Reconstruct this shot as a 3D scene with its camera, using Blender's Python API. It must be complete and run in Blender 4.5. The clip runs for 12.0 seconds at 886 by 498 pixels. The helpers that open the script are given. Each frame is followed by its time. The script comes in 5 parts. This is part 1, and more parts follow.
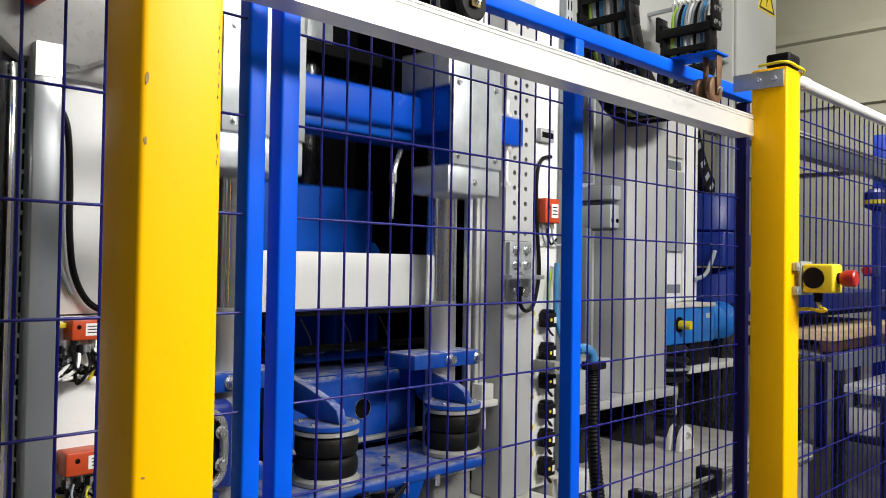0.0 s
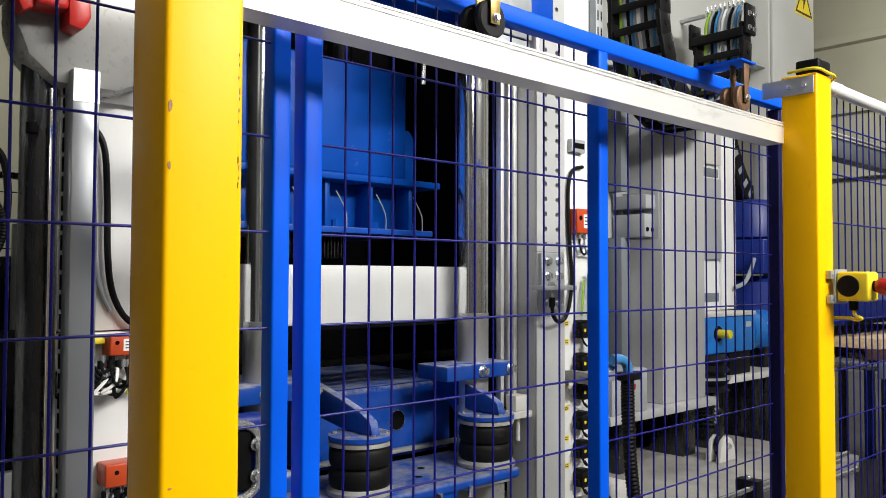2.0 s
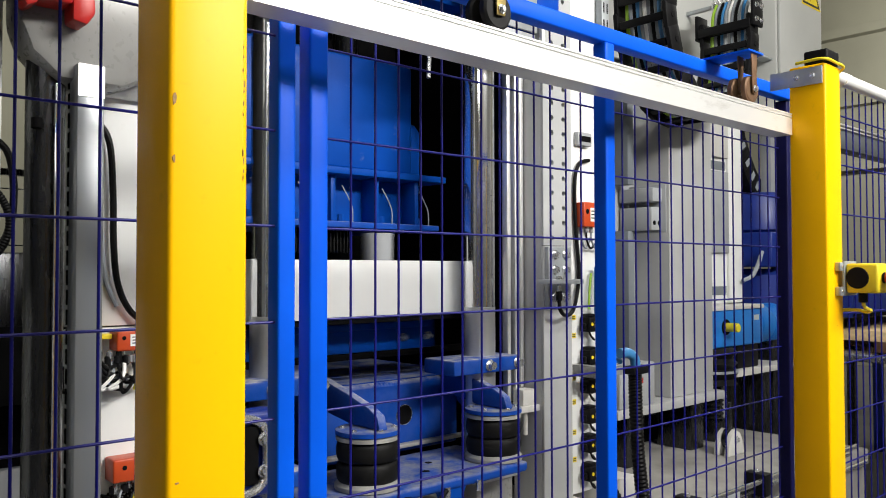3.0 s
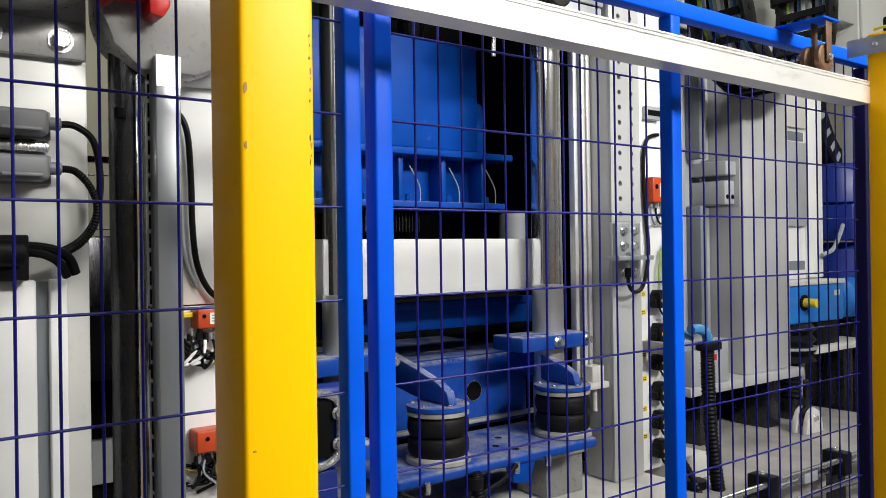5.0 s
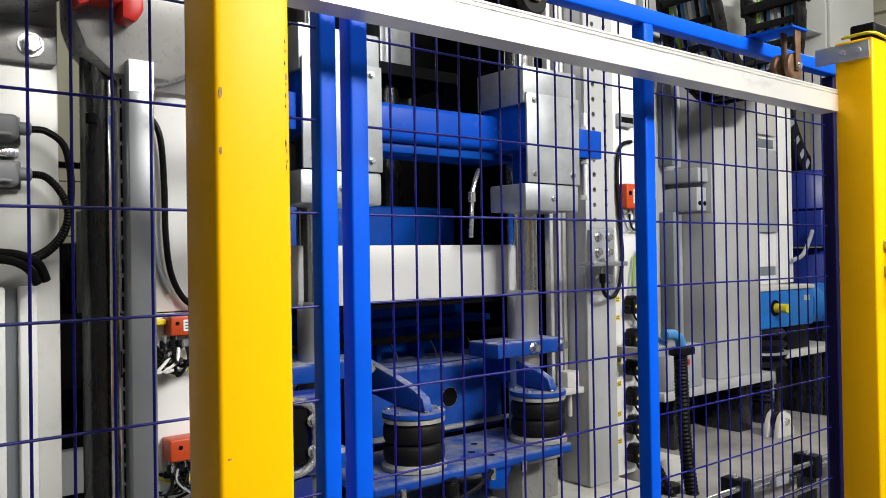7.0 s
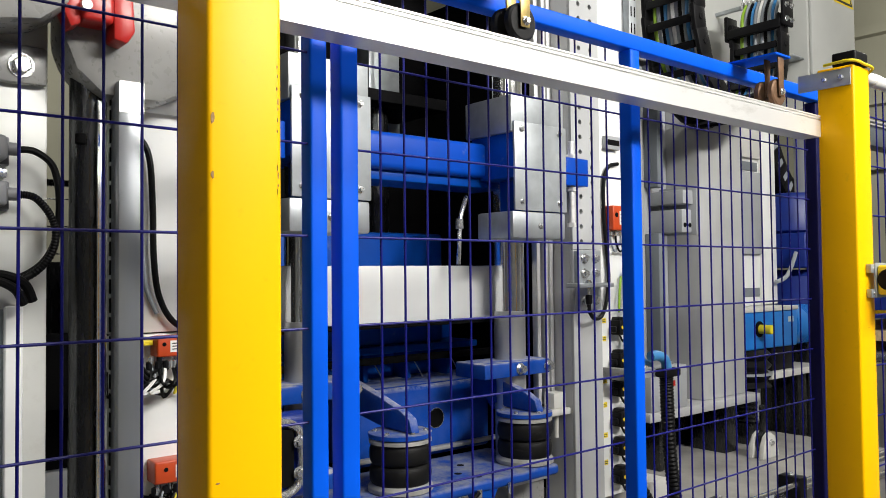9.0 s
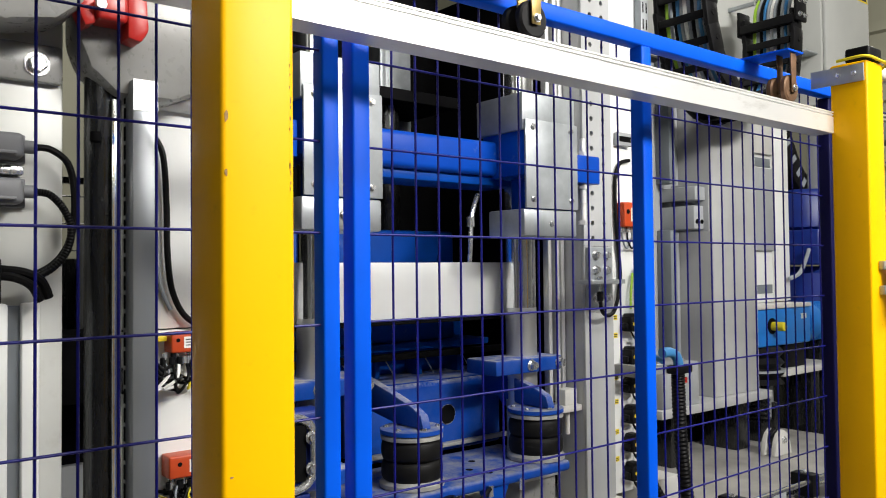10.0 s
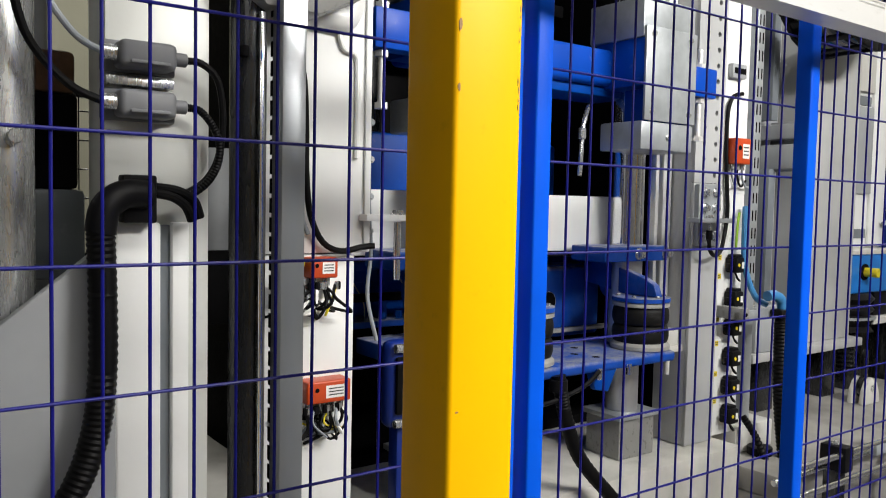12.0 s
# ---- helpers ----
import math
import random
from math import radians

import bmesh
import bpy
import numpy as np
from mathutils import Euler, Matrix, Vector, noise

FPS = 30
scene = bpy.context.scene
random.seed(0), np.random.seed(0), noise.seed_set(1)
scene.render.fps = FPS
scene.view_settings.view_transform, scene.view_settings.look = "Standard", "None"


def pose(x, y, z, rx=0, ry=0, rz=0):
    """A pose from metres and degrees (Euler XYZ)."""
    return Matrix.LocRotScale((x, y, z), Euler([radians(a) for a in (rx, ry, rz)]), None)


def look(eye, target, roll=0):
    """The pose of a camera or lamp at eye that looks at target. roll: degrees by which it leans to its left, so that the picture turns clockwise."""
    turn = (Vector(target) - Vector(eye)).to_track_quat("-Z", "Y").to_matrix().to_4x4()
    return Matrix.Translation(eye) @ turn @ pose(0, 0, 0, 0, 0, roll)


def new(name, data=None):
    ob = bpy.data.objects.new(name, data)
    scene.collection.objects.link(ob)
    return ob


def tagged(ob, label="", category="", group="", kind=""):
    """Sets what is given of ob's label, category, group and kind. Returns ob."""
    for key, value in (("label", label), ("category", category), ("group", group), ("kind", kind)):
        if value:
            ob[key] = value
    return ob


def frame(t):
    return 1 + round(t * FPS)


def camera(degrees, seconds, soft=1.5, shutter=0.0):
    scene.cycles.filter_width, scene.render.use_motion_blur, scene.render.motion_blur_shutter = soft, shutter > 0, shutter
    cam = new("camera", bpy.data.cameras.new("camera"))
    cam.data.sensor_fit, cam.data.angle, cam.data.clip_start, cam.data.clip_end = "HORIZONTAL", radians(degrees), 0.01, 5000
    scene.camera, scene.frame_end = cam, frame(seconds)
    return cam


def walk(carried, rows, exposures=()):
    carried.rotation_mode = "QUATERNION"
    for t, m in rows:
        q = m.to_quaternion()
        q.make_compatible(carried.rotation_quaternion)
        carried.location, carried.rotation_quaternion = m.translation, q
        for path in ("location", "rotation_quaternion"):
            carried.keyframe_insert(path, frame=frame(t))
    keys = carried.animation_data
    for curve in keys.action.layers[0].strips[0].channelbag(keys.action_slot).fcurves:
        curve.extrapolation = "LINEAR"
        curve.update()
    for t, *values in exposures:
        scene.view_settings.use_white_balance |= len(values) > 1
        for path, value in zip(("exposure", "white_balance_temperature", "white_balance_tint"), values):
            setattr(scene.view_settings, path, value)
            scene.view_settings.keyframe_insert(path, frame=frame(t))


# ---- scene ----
cam = camera(58.0, 12.0, soft=0.9, shutter=0.4)
PATH = [
    (0, (-0.358, -0.787, 1.606), (1.065, 0.618, 1.648), 0.9),
    (0.5, (-0.356, -0.795, 1.607), (1.04, 0.637, 1.651), 0.8),
    (1, (-0.352, -0.808, 1.609), (1.031, 0.636, 1.656), 0.7),
    (1.5, (-0.351, -0.818, 1.609), (1.014, 0.642, 1.663), 0.3),
    (2, (-0.352, -0.822, 1.612), (0.998, 0.652, 1.679), 0.2),
    (2.5, (-0.346, -0.818, 1.612), (1.002, 0.658, 1.668), 0.1),
    (3, (-0.348, -0.817, 1.609), (0.991, 0.668, 1.664), -0.1),
    (3.5, (-0.354, -0.835, 1.608), (0.883, 0.736, 1.646), -0.3),
    (5.5, (-0.357, -0.843, 1.609), (0.846, 0.755, 1.609), -0.8),
    (6, (-0.358, -0.842, 1.609), (0.858, 0.747, 1.615), -0.9),
    (6.5, (-0.357, -0.842, 1.609), (0.888, 0.723, 1.619), -0.8),
    (7, (-0.358, -0.842, 1.608), (0.895, 0.717, 1.625), -0.9),
    (9, (-0.366, -0.846, 1.615), (0.913, 0.69, 1.678), -0.6),
    (9.5, (-0.367, -0.851, 1.616), (0.908, 0.688, 1.679), -0.6),
    (10, (-0.37, -0.851, 1.615), (0.887, 0.703, 1.67), -0.6),
    (10.5, (-0.384, -0.829, 1.613), (0.822, 0.766, 1.649), 0.2),
    (11, (-0.419, -0.781, 1.614), (0.762, 0.834, 1.622), 0.6),
    (11.5, (-0.469, -0.704, 1.608), (0.691, 0.925, 1.567), 1.0),
    (12, (-0.498, -0.667, 1.607), (0.679, 0.946, 1.495), 1.2),
]
walk(cam, [(t, look(eye, target, roll)) for t, eye, target, roll in PATH])

# ---- world, lamps, exposure ----
world = bpy.data.worlds.new("hall_air")
scene.world = world
world.use_nodes = True
world.node_tree.nodes["Background"].inputs[0].default_value = (0.75, 0.82, 1.0, 1)
world.node_tree.nodes["Background"].inputs[1].default_value = 0.008
scene.view_settings.exposure = 0.0


def area_lamp(name, eye, target, sx, sy, watts, colour=(1.0, 0.97, 0.92)):
    data = bpy.data.lights.new(name, "AREA")
    data.shape, data.size, data.size_y, data.energy, data.color = "RECTANGLE", sx, sy, watts, colour
    ob = new(name, data)
    ob.matrix_world = look(eye, target)
    return ob


area_lamp("hall_light_front", (2.1, -2.9, 3.8), (0.8, 0.8, 1.35), 2.2, 0.35, 260)
area_lamp("hall_light_overhead", (1.0, -1.6, 4.8), (0.8, 0.8, 1.3), 2.4, 0.35, 75)
# from here on added fills with no known source, each brightening one area
area_lamp("fill_light_left", (-2.2, -3.2, 3.7), (0.1, 0.7, 1.4), 2.6, 0.35, 24)
area_lamp("fill_light_right", (5.0, -1.4, 4.8), (3.6, 1.6, 1.0), 2.6, 0.35, 9)
area_lamp("fill_light_south", (1.0, -5.2, 5.6), (1.0, -6.9, 1.5), 3.0, 0.4, 28)
area_lamp("fill_light_rear", (0.4, 4.8, 4.8), (0.2, 7.0, 1.5), 2.6, 0.35, 110)
area_lamp("fill_light_deep", (9.6, 1.5, 4.6), (14.0, 0.5, 4.2), 2.6, 0.6, 420)
area_lamp("fill_light_conveyor", (6.6, 1.3, 4.4), (6.6, 1.3, 1.2), 1.2, 0.3, 48)

# ---- materials ----


def material(name, colour, rough=0.5, metal=0.0, vary=0.12, scale=6.0, grain=60.0, bump=0.04, dirt=None, dirt_amount=0.0,
             dirt_scale=9.0, stretch=(1, 1, 1), coat=0.0, spread=0.12, shine=0.5, settle=False):
    m = bpy.data.materials.new(name)
    m.use_nodes = True
    nt = m.node_tree
    n, l = nt.nodes, nt.links
    b = n["Principled BSDF"]
    b.inputs["Metallic"].default_value = metal
    b.inputs["Coat Weight"].default_value = coat
    b.inputs["Specular IOR Level"].default_value = shine
    co = n.new("ShaderNodeTexCoord")
    mp = n.new("ShaderNodeMapping")
    mp.inputs["Scale"].default_value = stretch
    l.new(co.outputs["Object"], mp.inputs[0])
    big = n.new("ShaderNodeTexNoise")
    big.inputs["Scale"].default_value, big.inputs["Detail"].default_value = scale, 5
    l.new(mp.outputs[0], big.inputs["Vector"])
    fine = n.new("ShaderNodeTexNoise")
    fine.inputs["Scale"].default_value, fine.inputs["Detail"].default_value = grain, 3
    l.new(mp.outputs[0], fine.inputs["Vector"])
    ramp = n.new("ShaderNodeMapRange")
    ramp.inputs[1].default_value, ramp.inputs[2].default_value = 0.3, 0.7
    ramp.inputs[3].default_value, ramp.inputs[4].default_value = 1 - vary, 1 + vary * 0.5
    l.new(big.outputs[0], ramp.inputs[0])
    mul = n.new("ShaderNodeVectorMath")
    mul.operation = "SCALE"
    mul.inputs[0].default_value = colour
    l.new(ramp.outputs[0], mul.inputs["Scale"])
    last = mul.outputs[0]
    if dirt:
        d = n.new("ShaderNodeTexNoise")
        d.inputs["Scale"].default_value, d.inputs["Detail"].default_value, d.inputs["Roughness"].default_value = dirt_scale, 8, 0.7
        l.new(mp.outputs[0], d.inputs["Vector"])
        cut = n.new("ShaderNodeMapRange")
        cut.inputs[1].default_value, cut.inputs[2].default_value = 0.62 - 0.35 * dirt_amount, 0.82 - 0.25 * dirt_amount
        cut.inputs[4].default_value = min(1.0, 0.35 + dirt_amount)
        l.new(d.outputs[0], cut.inputs[0])
        amount = cut.outputs[0]
        if settle:
            # dust lies on what faces up
            geo, sep, up, both = n.new("ShaderNodeNewGeometry"), n.new("ShaderNodeSeparateXYZ"), n.new("ShaderNodeMapRange"), n.new("ShaderNodeMath")
            l.new(geo.outputs["Normal"], sep.inputs[0])
            l.new(sep.outputs["Z"], up.inputs[0])
            up.inputs[1].default_value, up.inputs[2].default_value, up.inputs[3].default_value = 0.15, 0.75, 0.04
            both.operation = "MULTIPLY"
            l.new(amount, both.inputs[0])
            l.new(up.outputs[0], both.inputs[1])
            amount = both.outputs[0]
        mix = n.new("ShaderNodeMix")
        mix.data_type = "RGBA"
        l.new(amount, mix.inputs["Factor"])
        l.new(last, mix.inputs[6])
        mix.inputs[7].default_value = (*dirt, 1)
        last = mix.outputs[2]
    l.new(last, b.inputs["Base Color"])
    rr = n.new("ShaderNodeMapRange")
    rr.inputs[3].default_value, rr.inputs[4].default_value = max(0.03, rough - spread), min(1.0, rough + spread)
    l.new(fine.outputs[0], rr.inputs[0])
    l.new(rr.outputs[0], b.inputs["Roughness"])
    bp = n.new("ShaderNodeBump")
    bp.inputs["Strength"].default_value, bp.inputs["Distance"].default_value = bump, 0.002
    l.new(fine.outputs[0], bp.inputs["Height"])
    l.new(bp.outputs[0], b.inputs["Normal"])
    return m


YELLOW = material("yellow_enamel", (0.93, 0.485, 0.0008), 0.36, vary=0.05, scale=3, grain=220, bump=0.03, shine=0.12, dirt=(0.5, 0.27, 0.01), dirt_amount=0.06, dirt_scale=30)
BLUE = material("bright_blue_enamel", (0.001, 0.088, 0.68), 0.40, vary=0.10, scale=8, grain=160, bump=0.03, shine=0.09)
WIRE = material("navy_wire_coating", (0.005, 0.006, 0.15), 0.40, vary=0.1, scale=20, grain=200, bump=0.02, shine=0.25)
MBLUE = material("machine_blue_paint", (0.001, 0.058, 0.35), 0.42, vary=0.18, scale=7, grain=120, bump=0.05, shine=0.15, dirt=(0.28, 0.30, 0.34), dirt_amount=0.03, dirt_scale=14)
MBLUE_DUSTY = material("dusty_machine_blue", (0.001, 0.058, 0.36), 0.5, vary=0.2, scale=9, grain=120, bump=0.08, shine=0.15, dirt=(0.46, 0.46, 0.45), dirt_amount=0.72, dirt_scale=16, settle=True)
PLATE_DUST = material("cement_dusted_blue", (0.001, 0.060, 0.38), 0.6, vary=0.2, scale=9, grain=120, bump=0.1, shine=0.2, dirt=(0.27, 0.28, 0.29), dirt_amount=0.74, dirt_scale=13, settle=True)
# darkened copy of the gate blue: shade on the end stile is painted in
SHADED_BLUE = material("shaded_gate_blue", (0.006, 0.006, 0.055), 0.5, vary=0.1, scale=20, grain=200, shine=0.15)
SKY_BLUE = material("gearbox_blue_paint", (0.015, 0.19, 0.62), 0.35, vary=0.12, scale=9, grain=120)
DEEP_BLUE = material("motor_deep_blue_paint", (0.004, 0.022, 0.20), 0.4, vary=0.15, scale=9, grain=120)
WHITE = material("white_machine_paint", (0.78, 0.79, 0.78), 0.38, vary=0.07, scale=4, grain=140, bump=0.05, dirt=(0.42, 0.40, 0.36), dirt_amount=0.07, dirt_scale=6)
# machine white greyed: the casting's shade is put into the upright's colour
UPRIGHT = material("shade_greyed_machine_white", (0.60, 0.61, 0.58), 0.36, vary=0.10, scale=4, grain=110, bump=0.06, dirt=(0.36, 0.34, 0.30), dirt_amount=0.10, dirt_scale=7)
CHANNEL = material("pale_channel_paint", (0.45, 0.46, 0.465), 0.40, vary=0.12, scale=5, grain=120, dirt=(0.34, 0.34, 0.33), dirt_amount=0.10, dirt_scale=9)
CREAM = material("cream_machine_paint", (0.60, 0.595, 0.565), 0.45, vary=0.10, scale=5, grain=120, dirt=(0.4, 0.38, 0.33), dirt_amount=0.12, dirt_scale=8)
HOPPER = material("hopper_grey_white", (0.42, 0.425, 0.425), 0.42, vary=0.16, scale=3, grain=120, dirt=(0.3, 0.3, 0.3), dirt_amount=0.12, dirt_scale=4)
GREY = material("light_grey_paint", (0.35, 0.365, 0.38), 0.42, vary=0.14, scale=5, grain=120, dirt=(0.25, 0.25, 0.25), dirt_amount=0.12, dirt_scale=8)
SLATE = material("slate_grey_paint", (0.17, 0.19, 0.21), 0.38, vary=0.15, scale=6, grain=120, dirt=(0.4, 0.4, 0.4), dirt_amount=0.06)
DARK_STEEL = material("dark_oiled_steel", (0.075, 0.077, 0.08), 0.26, metal=0.9, vary=0.25, scale=8, grain=90, dirt=(0.25, 0.25, 0.25), dirt_amount=0.12, stretch=(1, 1, 0.15))
# near-black for dark parts, and painted shade inside the press, slots and holes
INNER = material("shade_black_steel", (0.006, 0.006, 0.0065), 0.8, vary=0.3, scale=6, grain=60, shine=0.05)
SLEEVE = material("ground_steel_sleeve", (0.70, 0.71, 0.72), 0.36, metal=0.8, vary=0.06, scale=5, grain=160, bump=0.01, spread=0.04, dirt=(0.45, 0.44, 0.42), dirt_amount=0.03, dirt_scale=12)
CHROME = material("chromed_shaft", (0.88, 0.89, 0.90), 0.10, metal=0.95, vary=0.05, scale=5, grain=300, bump=0.0, spread=0.015)
STEEL = material("machined_steel", (0.68, 0.69, 0.695), 0.27, metal=0.85, vary=0.14, scale=9, grain=180, bump=0.003, spread=0.04, dirt=(0.4, 0.39, 0.37), dirt_amount=0.04, dirt_scale=8, stretch=(1, 1, 0.15))
ZINC = material("galvanised_plate", (0.44, 0.47, 0.49), 0.38, metal=0.45, vary=0.22, scale=13, grain=90, bump=0.05, dirt=(0.70, 0.71, 0.72), dirt_amount=0.14, dirt_scale=10)
ALU = material("brushed_aluminium", (0.84, 0.84, 0.83), 0.36, metal=0.55, vary=0.05, scale=6, grain=200, bump=0.02, dirt=(0.42, 0.40, 0.36), dirt_amount=0.13, dirt_scale=16, stretch=(0.45, 1, 1.6))
RUBBER = material("black_rubber", (0.004, 0.004, 0.0045), 0.48, vary=0.25, scale=12, grain=120, bump=0.05, shine=0.14)
BELLOWS = material("dull_bellows_rubber", (0.007, 0.007, 0.007), 0.55, vary=0.3, scale=9, grain=120, bump=0.05, shine=0.2, dirt=(0.06, 0.06, 0.06), dirt_amount=0.12, dirt_scale=10, stretch=(1, 1, 4))
CASTING = material("grey_cast_enamel", (0.26, 0.26, 0.25), 0.30, vary=0.18, scale=7, grain=70, bump=0.12, dirt=(0.16, 0.15, 0.14), dirt_amount=0.12, dirt_scale=12)
COVER = material("pale_anodised_cover", (0.25, 0.265, 0.28), 0.30, metal=0.35, vary=0.18, scale=6, grain=120, bump=0.01, spread=0.04, stretch=(1, 1, 0.2))
DULL_RING = material("dusty_cast_ring", (0.38, 0.38, 0.36), 0.55, metal=0.2, vary=0.25, scale=14, grain=90, dirt=(0.55, 0.54, 0.50), dirt_amount=0.25, dirt_scale=14)
PLASTIC = material("black_plastic", (0.006, 0.006, 0.007), 0.48, vary=0.2, scale=15, grain=160, shine=0.14)
GREY_PLASTIC = material("grey_connector_plastic", (0.16, 0.165, 0.175), 0.5, vary=0.12, scale=15, grain=160)
ORANGE = material("orange_sensor_plastic", (0.50, 0.058, 0.010), 0.4, vary=0.12, scale=20, grain=160)
RED = material("red_enamel", (0.42, 0.014, 0.010), 0.35, vary=0.15, scale=12, grain=160)
LABEL_WHITE = material("white_label", (0.8, 0.8, 0.78), 0.5, vary=0.04, scale=20)
LABEL_YELLOW = material("yellow_label", (0.8, 0.62, 0.02), 0.5, vary=0.05, scale=20)
INK = material("dark_print", (0.02, 0.02, 0.02), 0.6, vary=0.1, scale=20)
SOFT_YELLOW = material("yellow_cap_plastic", (0.75, 0.62, 0.02), 0.4, vary=0.1, scale=30)
BRASS = material("yellow_zinc_plating", (0.62, 0.47, 0.18), 0.33, metal=0.8, vary=0.25, scale=30, grain=150, dirt=(0.2, 0.1, 0.04), dirt_amount=0.2, dirt_scale=40)
RUST = material("rusty_caster_steel", (0.15, 0.08, 0.04), 0.6, metal=0.4, vary=0.3, scale=40, grain=150)
CONCRETE = material("dusty_concrete", (0.30, 0.29, 0.27), 0.8, vary=0.32, scale=5, grain=70, bump=0.25, dirt=(0.32, 0.30, 0.27), dirt_amount=0.2, dirt_scale=5)
PALE_CEMENT = material("pale_cement_dust", (0.58, 0.57, 0.53), 0.8, vary=0.25, scale=6, grain=70, bump=0.25, dirt=(0.22, 0.20, 0.17), dirt_amount=0.12, dirt_scale=7)
HALL_REFLECTOR = material("pale_reflector_paint", (0.62, 0.62, 0.58), 0.8, vary=0.1, scale=0.9, grain=30, bump=0.1)
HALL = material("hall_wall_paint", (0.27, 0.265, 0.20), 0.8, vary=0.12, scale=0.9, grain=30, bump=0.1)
FLOOR = material("hall_floor_concrete", (0.17, 0.165, 0.16), 0.6, vary=0.25, scale=1.6, grain=50, bump=0.15, dirt=(0.14, 0.13, 0.12), dirt_amount=0.2, dirt_scale=2)
TIMBER = material("fresh_sawn_timber", (0.78, 0.58, 0.30), 0.6, vary=0.25, scale=8, grain=60, stretch=(1, 6, 6))
HOSE_BLUE = material("blue_air_hose", (0.05, 0.22, 0.48), 0.35, vary=0.1, scale=20)
HOSE_GREY = material("grey_air_hose", (0.30, 0.33, 0.36), 0.4, vary=0.1, scale=20)
HOSE_GREEN = material("yellow_green_wire", (0.30, 0.52, 0.04), 0.45, vary=0.1, scale=20)
CHIP = material("scraped_primer", (0.30, 0.17, 0.07), 0.7, vary=0.35, scale=150, grain=400)

# ---- mesh helpers ----
PLACE = {}
SITE = [Matrix()]
# the press bay is drawn at nine tenths of its size and set out about this point
SET_OUT = Vector((-0.356, -0.83, 1.61))
BAY = 1.12


def press_bay(on):
    SITE[0] = Matrix.Translation(SET_OUT) @ Matrix.Scale(BAY, 4) @ Matrix.Translation(-SET_OUT) if on else Matrix()



def thing(name, label, category, base=(0, 0, 0), group="", kind=""):
    ob = new(name)
    ob.empty_display_size = 0.05
    ob.location = SITE[0] @ Vector(base)
    PLACE[ob] = SITE[0] @ Vector(base)
    return tagged(ob, label, category, group, kind)


def link(name, mesh, mat, parent, label=""):
    if mat and not mesh.materials:
        mesh.materials.append(mat)
    ob = new(name, mesh)
    if parent is not None:
        ob.parent = parent
        ob.location = -PLACE[parent]
    PLACE[ob] = Vector((0, 0, 0))
    if label:
        ob["label"] = label
    return ob


def to_mesh(name, bm, angle=35):
    bmesh.ops.recalc_face_normals(bm, faces=bm.faces)
    mesh = bpy.data.meshes.new(name)
    bm.transform(SITE[0])
    bm.to_mesh(mesh)
    bm.free()
    mesh.polygons.foreach_set("use_smooth", [True] * len(mesh.polygons))
    mesh.set_sharp_from_angle(angle=radians(angle))
    return mesh


def part(name, bm, mat, parent, label="", angle=35):
    return link(name, to_mesh(name, bm, angle), mat, parent, label)


def box(x0, x1, y0, y1, z0, z1, bev=0.003, seg=2, m=None, bm=None):
    bm = bm or bmesh.new()
    t = Matrix.Translation(((x0 + x1) / 2, (y0 + y1) / 2, (z0 + z1) / 2)) @ Matrix.Diagonal((x1 - x0, y1 - y0, z1 - z0, 1))
    r = bmesh.ops.create_cube(bm, size=1, matrix=(m or Matrix()) @ t)
    if bev:
        bev = min(bev, 0.45 * min(x1 - x0, y1 - y0, z1 - z0))
        edges = list({e for v in r["verts"] for e in v.link_edges})
        bmesh.ops.bevel(bm, geom=edges, offset=bev, segments=seg, affect="EDGES", profile=0.5)
    return bm


def lathe(points, centre, axis="Z", n=24, bm=None, a0=0.0):
    """A turned body: points are (radius, height) along the axis."""
    bm = bm or bmesh.new()
    turn = {"Z": Matrix(), "X": Matrix.Rotation(radians(90), 4, "Y"), "Y": Matrix.Rotation(radians(-90), 4, "X")}[axis]
    m = Matrix.Translation(centre) @ turn
    rings = []
    for r, h in points:
        rings.append([bm.verts.new(m @ Vector((r * math.cos(a0 + 2 * math.pi * i / n), r * math.sin(a0 + 2 * math.pi * i / n), h))) for i in range(n)])
    for a, b in zip(rings, rings[1:]):
        for i in range(n):
            bm.faces.new((a[i], a[(i + 1) % n], b[(i + 1) % n], b[i]))
    bm.faces.new(rings[0][::-1])
    bm.faces.new(rings[-1])
    return bm


def rod(centre, r, h, axis="Z", n=24, bev=0.0015, bm=None):
    b = min(bev, r * 0.4, h * 0.4)
    return lathe([(r - b, 0), (r, b), (r, h - b), (r - b, h)], centre, axis, n, bm)


def hexbolt(centre, r, h, axis="Y", bm=None):
    """A hexagon head on its washer, standing out along minus y, or up."""
    x, y, z = centre
    if axis == "Y":
        bm = rod((x, y - 0.0025, z), r * 1.35, 0.0025, "Y", 16, 0.0005, bm)
        return lathe([(r * 0.86, -h), (r, -h * 0.8), (r, 0)], (x, y - 0.0025, z), "Y", 6, bm, 0.3)
    bm = rod((x, y, z), r * 1.35, 0.0025, "Z", 16, 0.0005, bm)
    return lathe([(r, 0.0025), (r, h * 0.8), (r * 0.86, h)], (x, y, z), "Z", 6, bm, 0.3)


def spline(points, steps=8):
    pts = [Vector(p) for p in points]
    out = []
    for i in range(len(pts) - 1):
        p0, p1, p2, p3 = pts[max(i - 1, 0)], pts[i], pts[i + 1], pts[min(i + 2, len(pts) - 1)]
        for k in range(steps):
            t = k / steps
            out.append(0.5 * ((2 * p1) + (p2 - p0) * t + (2 * p0 - 5 * p1 + 4 * p2 - p3) * t * t + (3 * p1 - p0 - 3 * p2 + p3) * t ** 3))
    out.append(pts[-1])
    return out


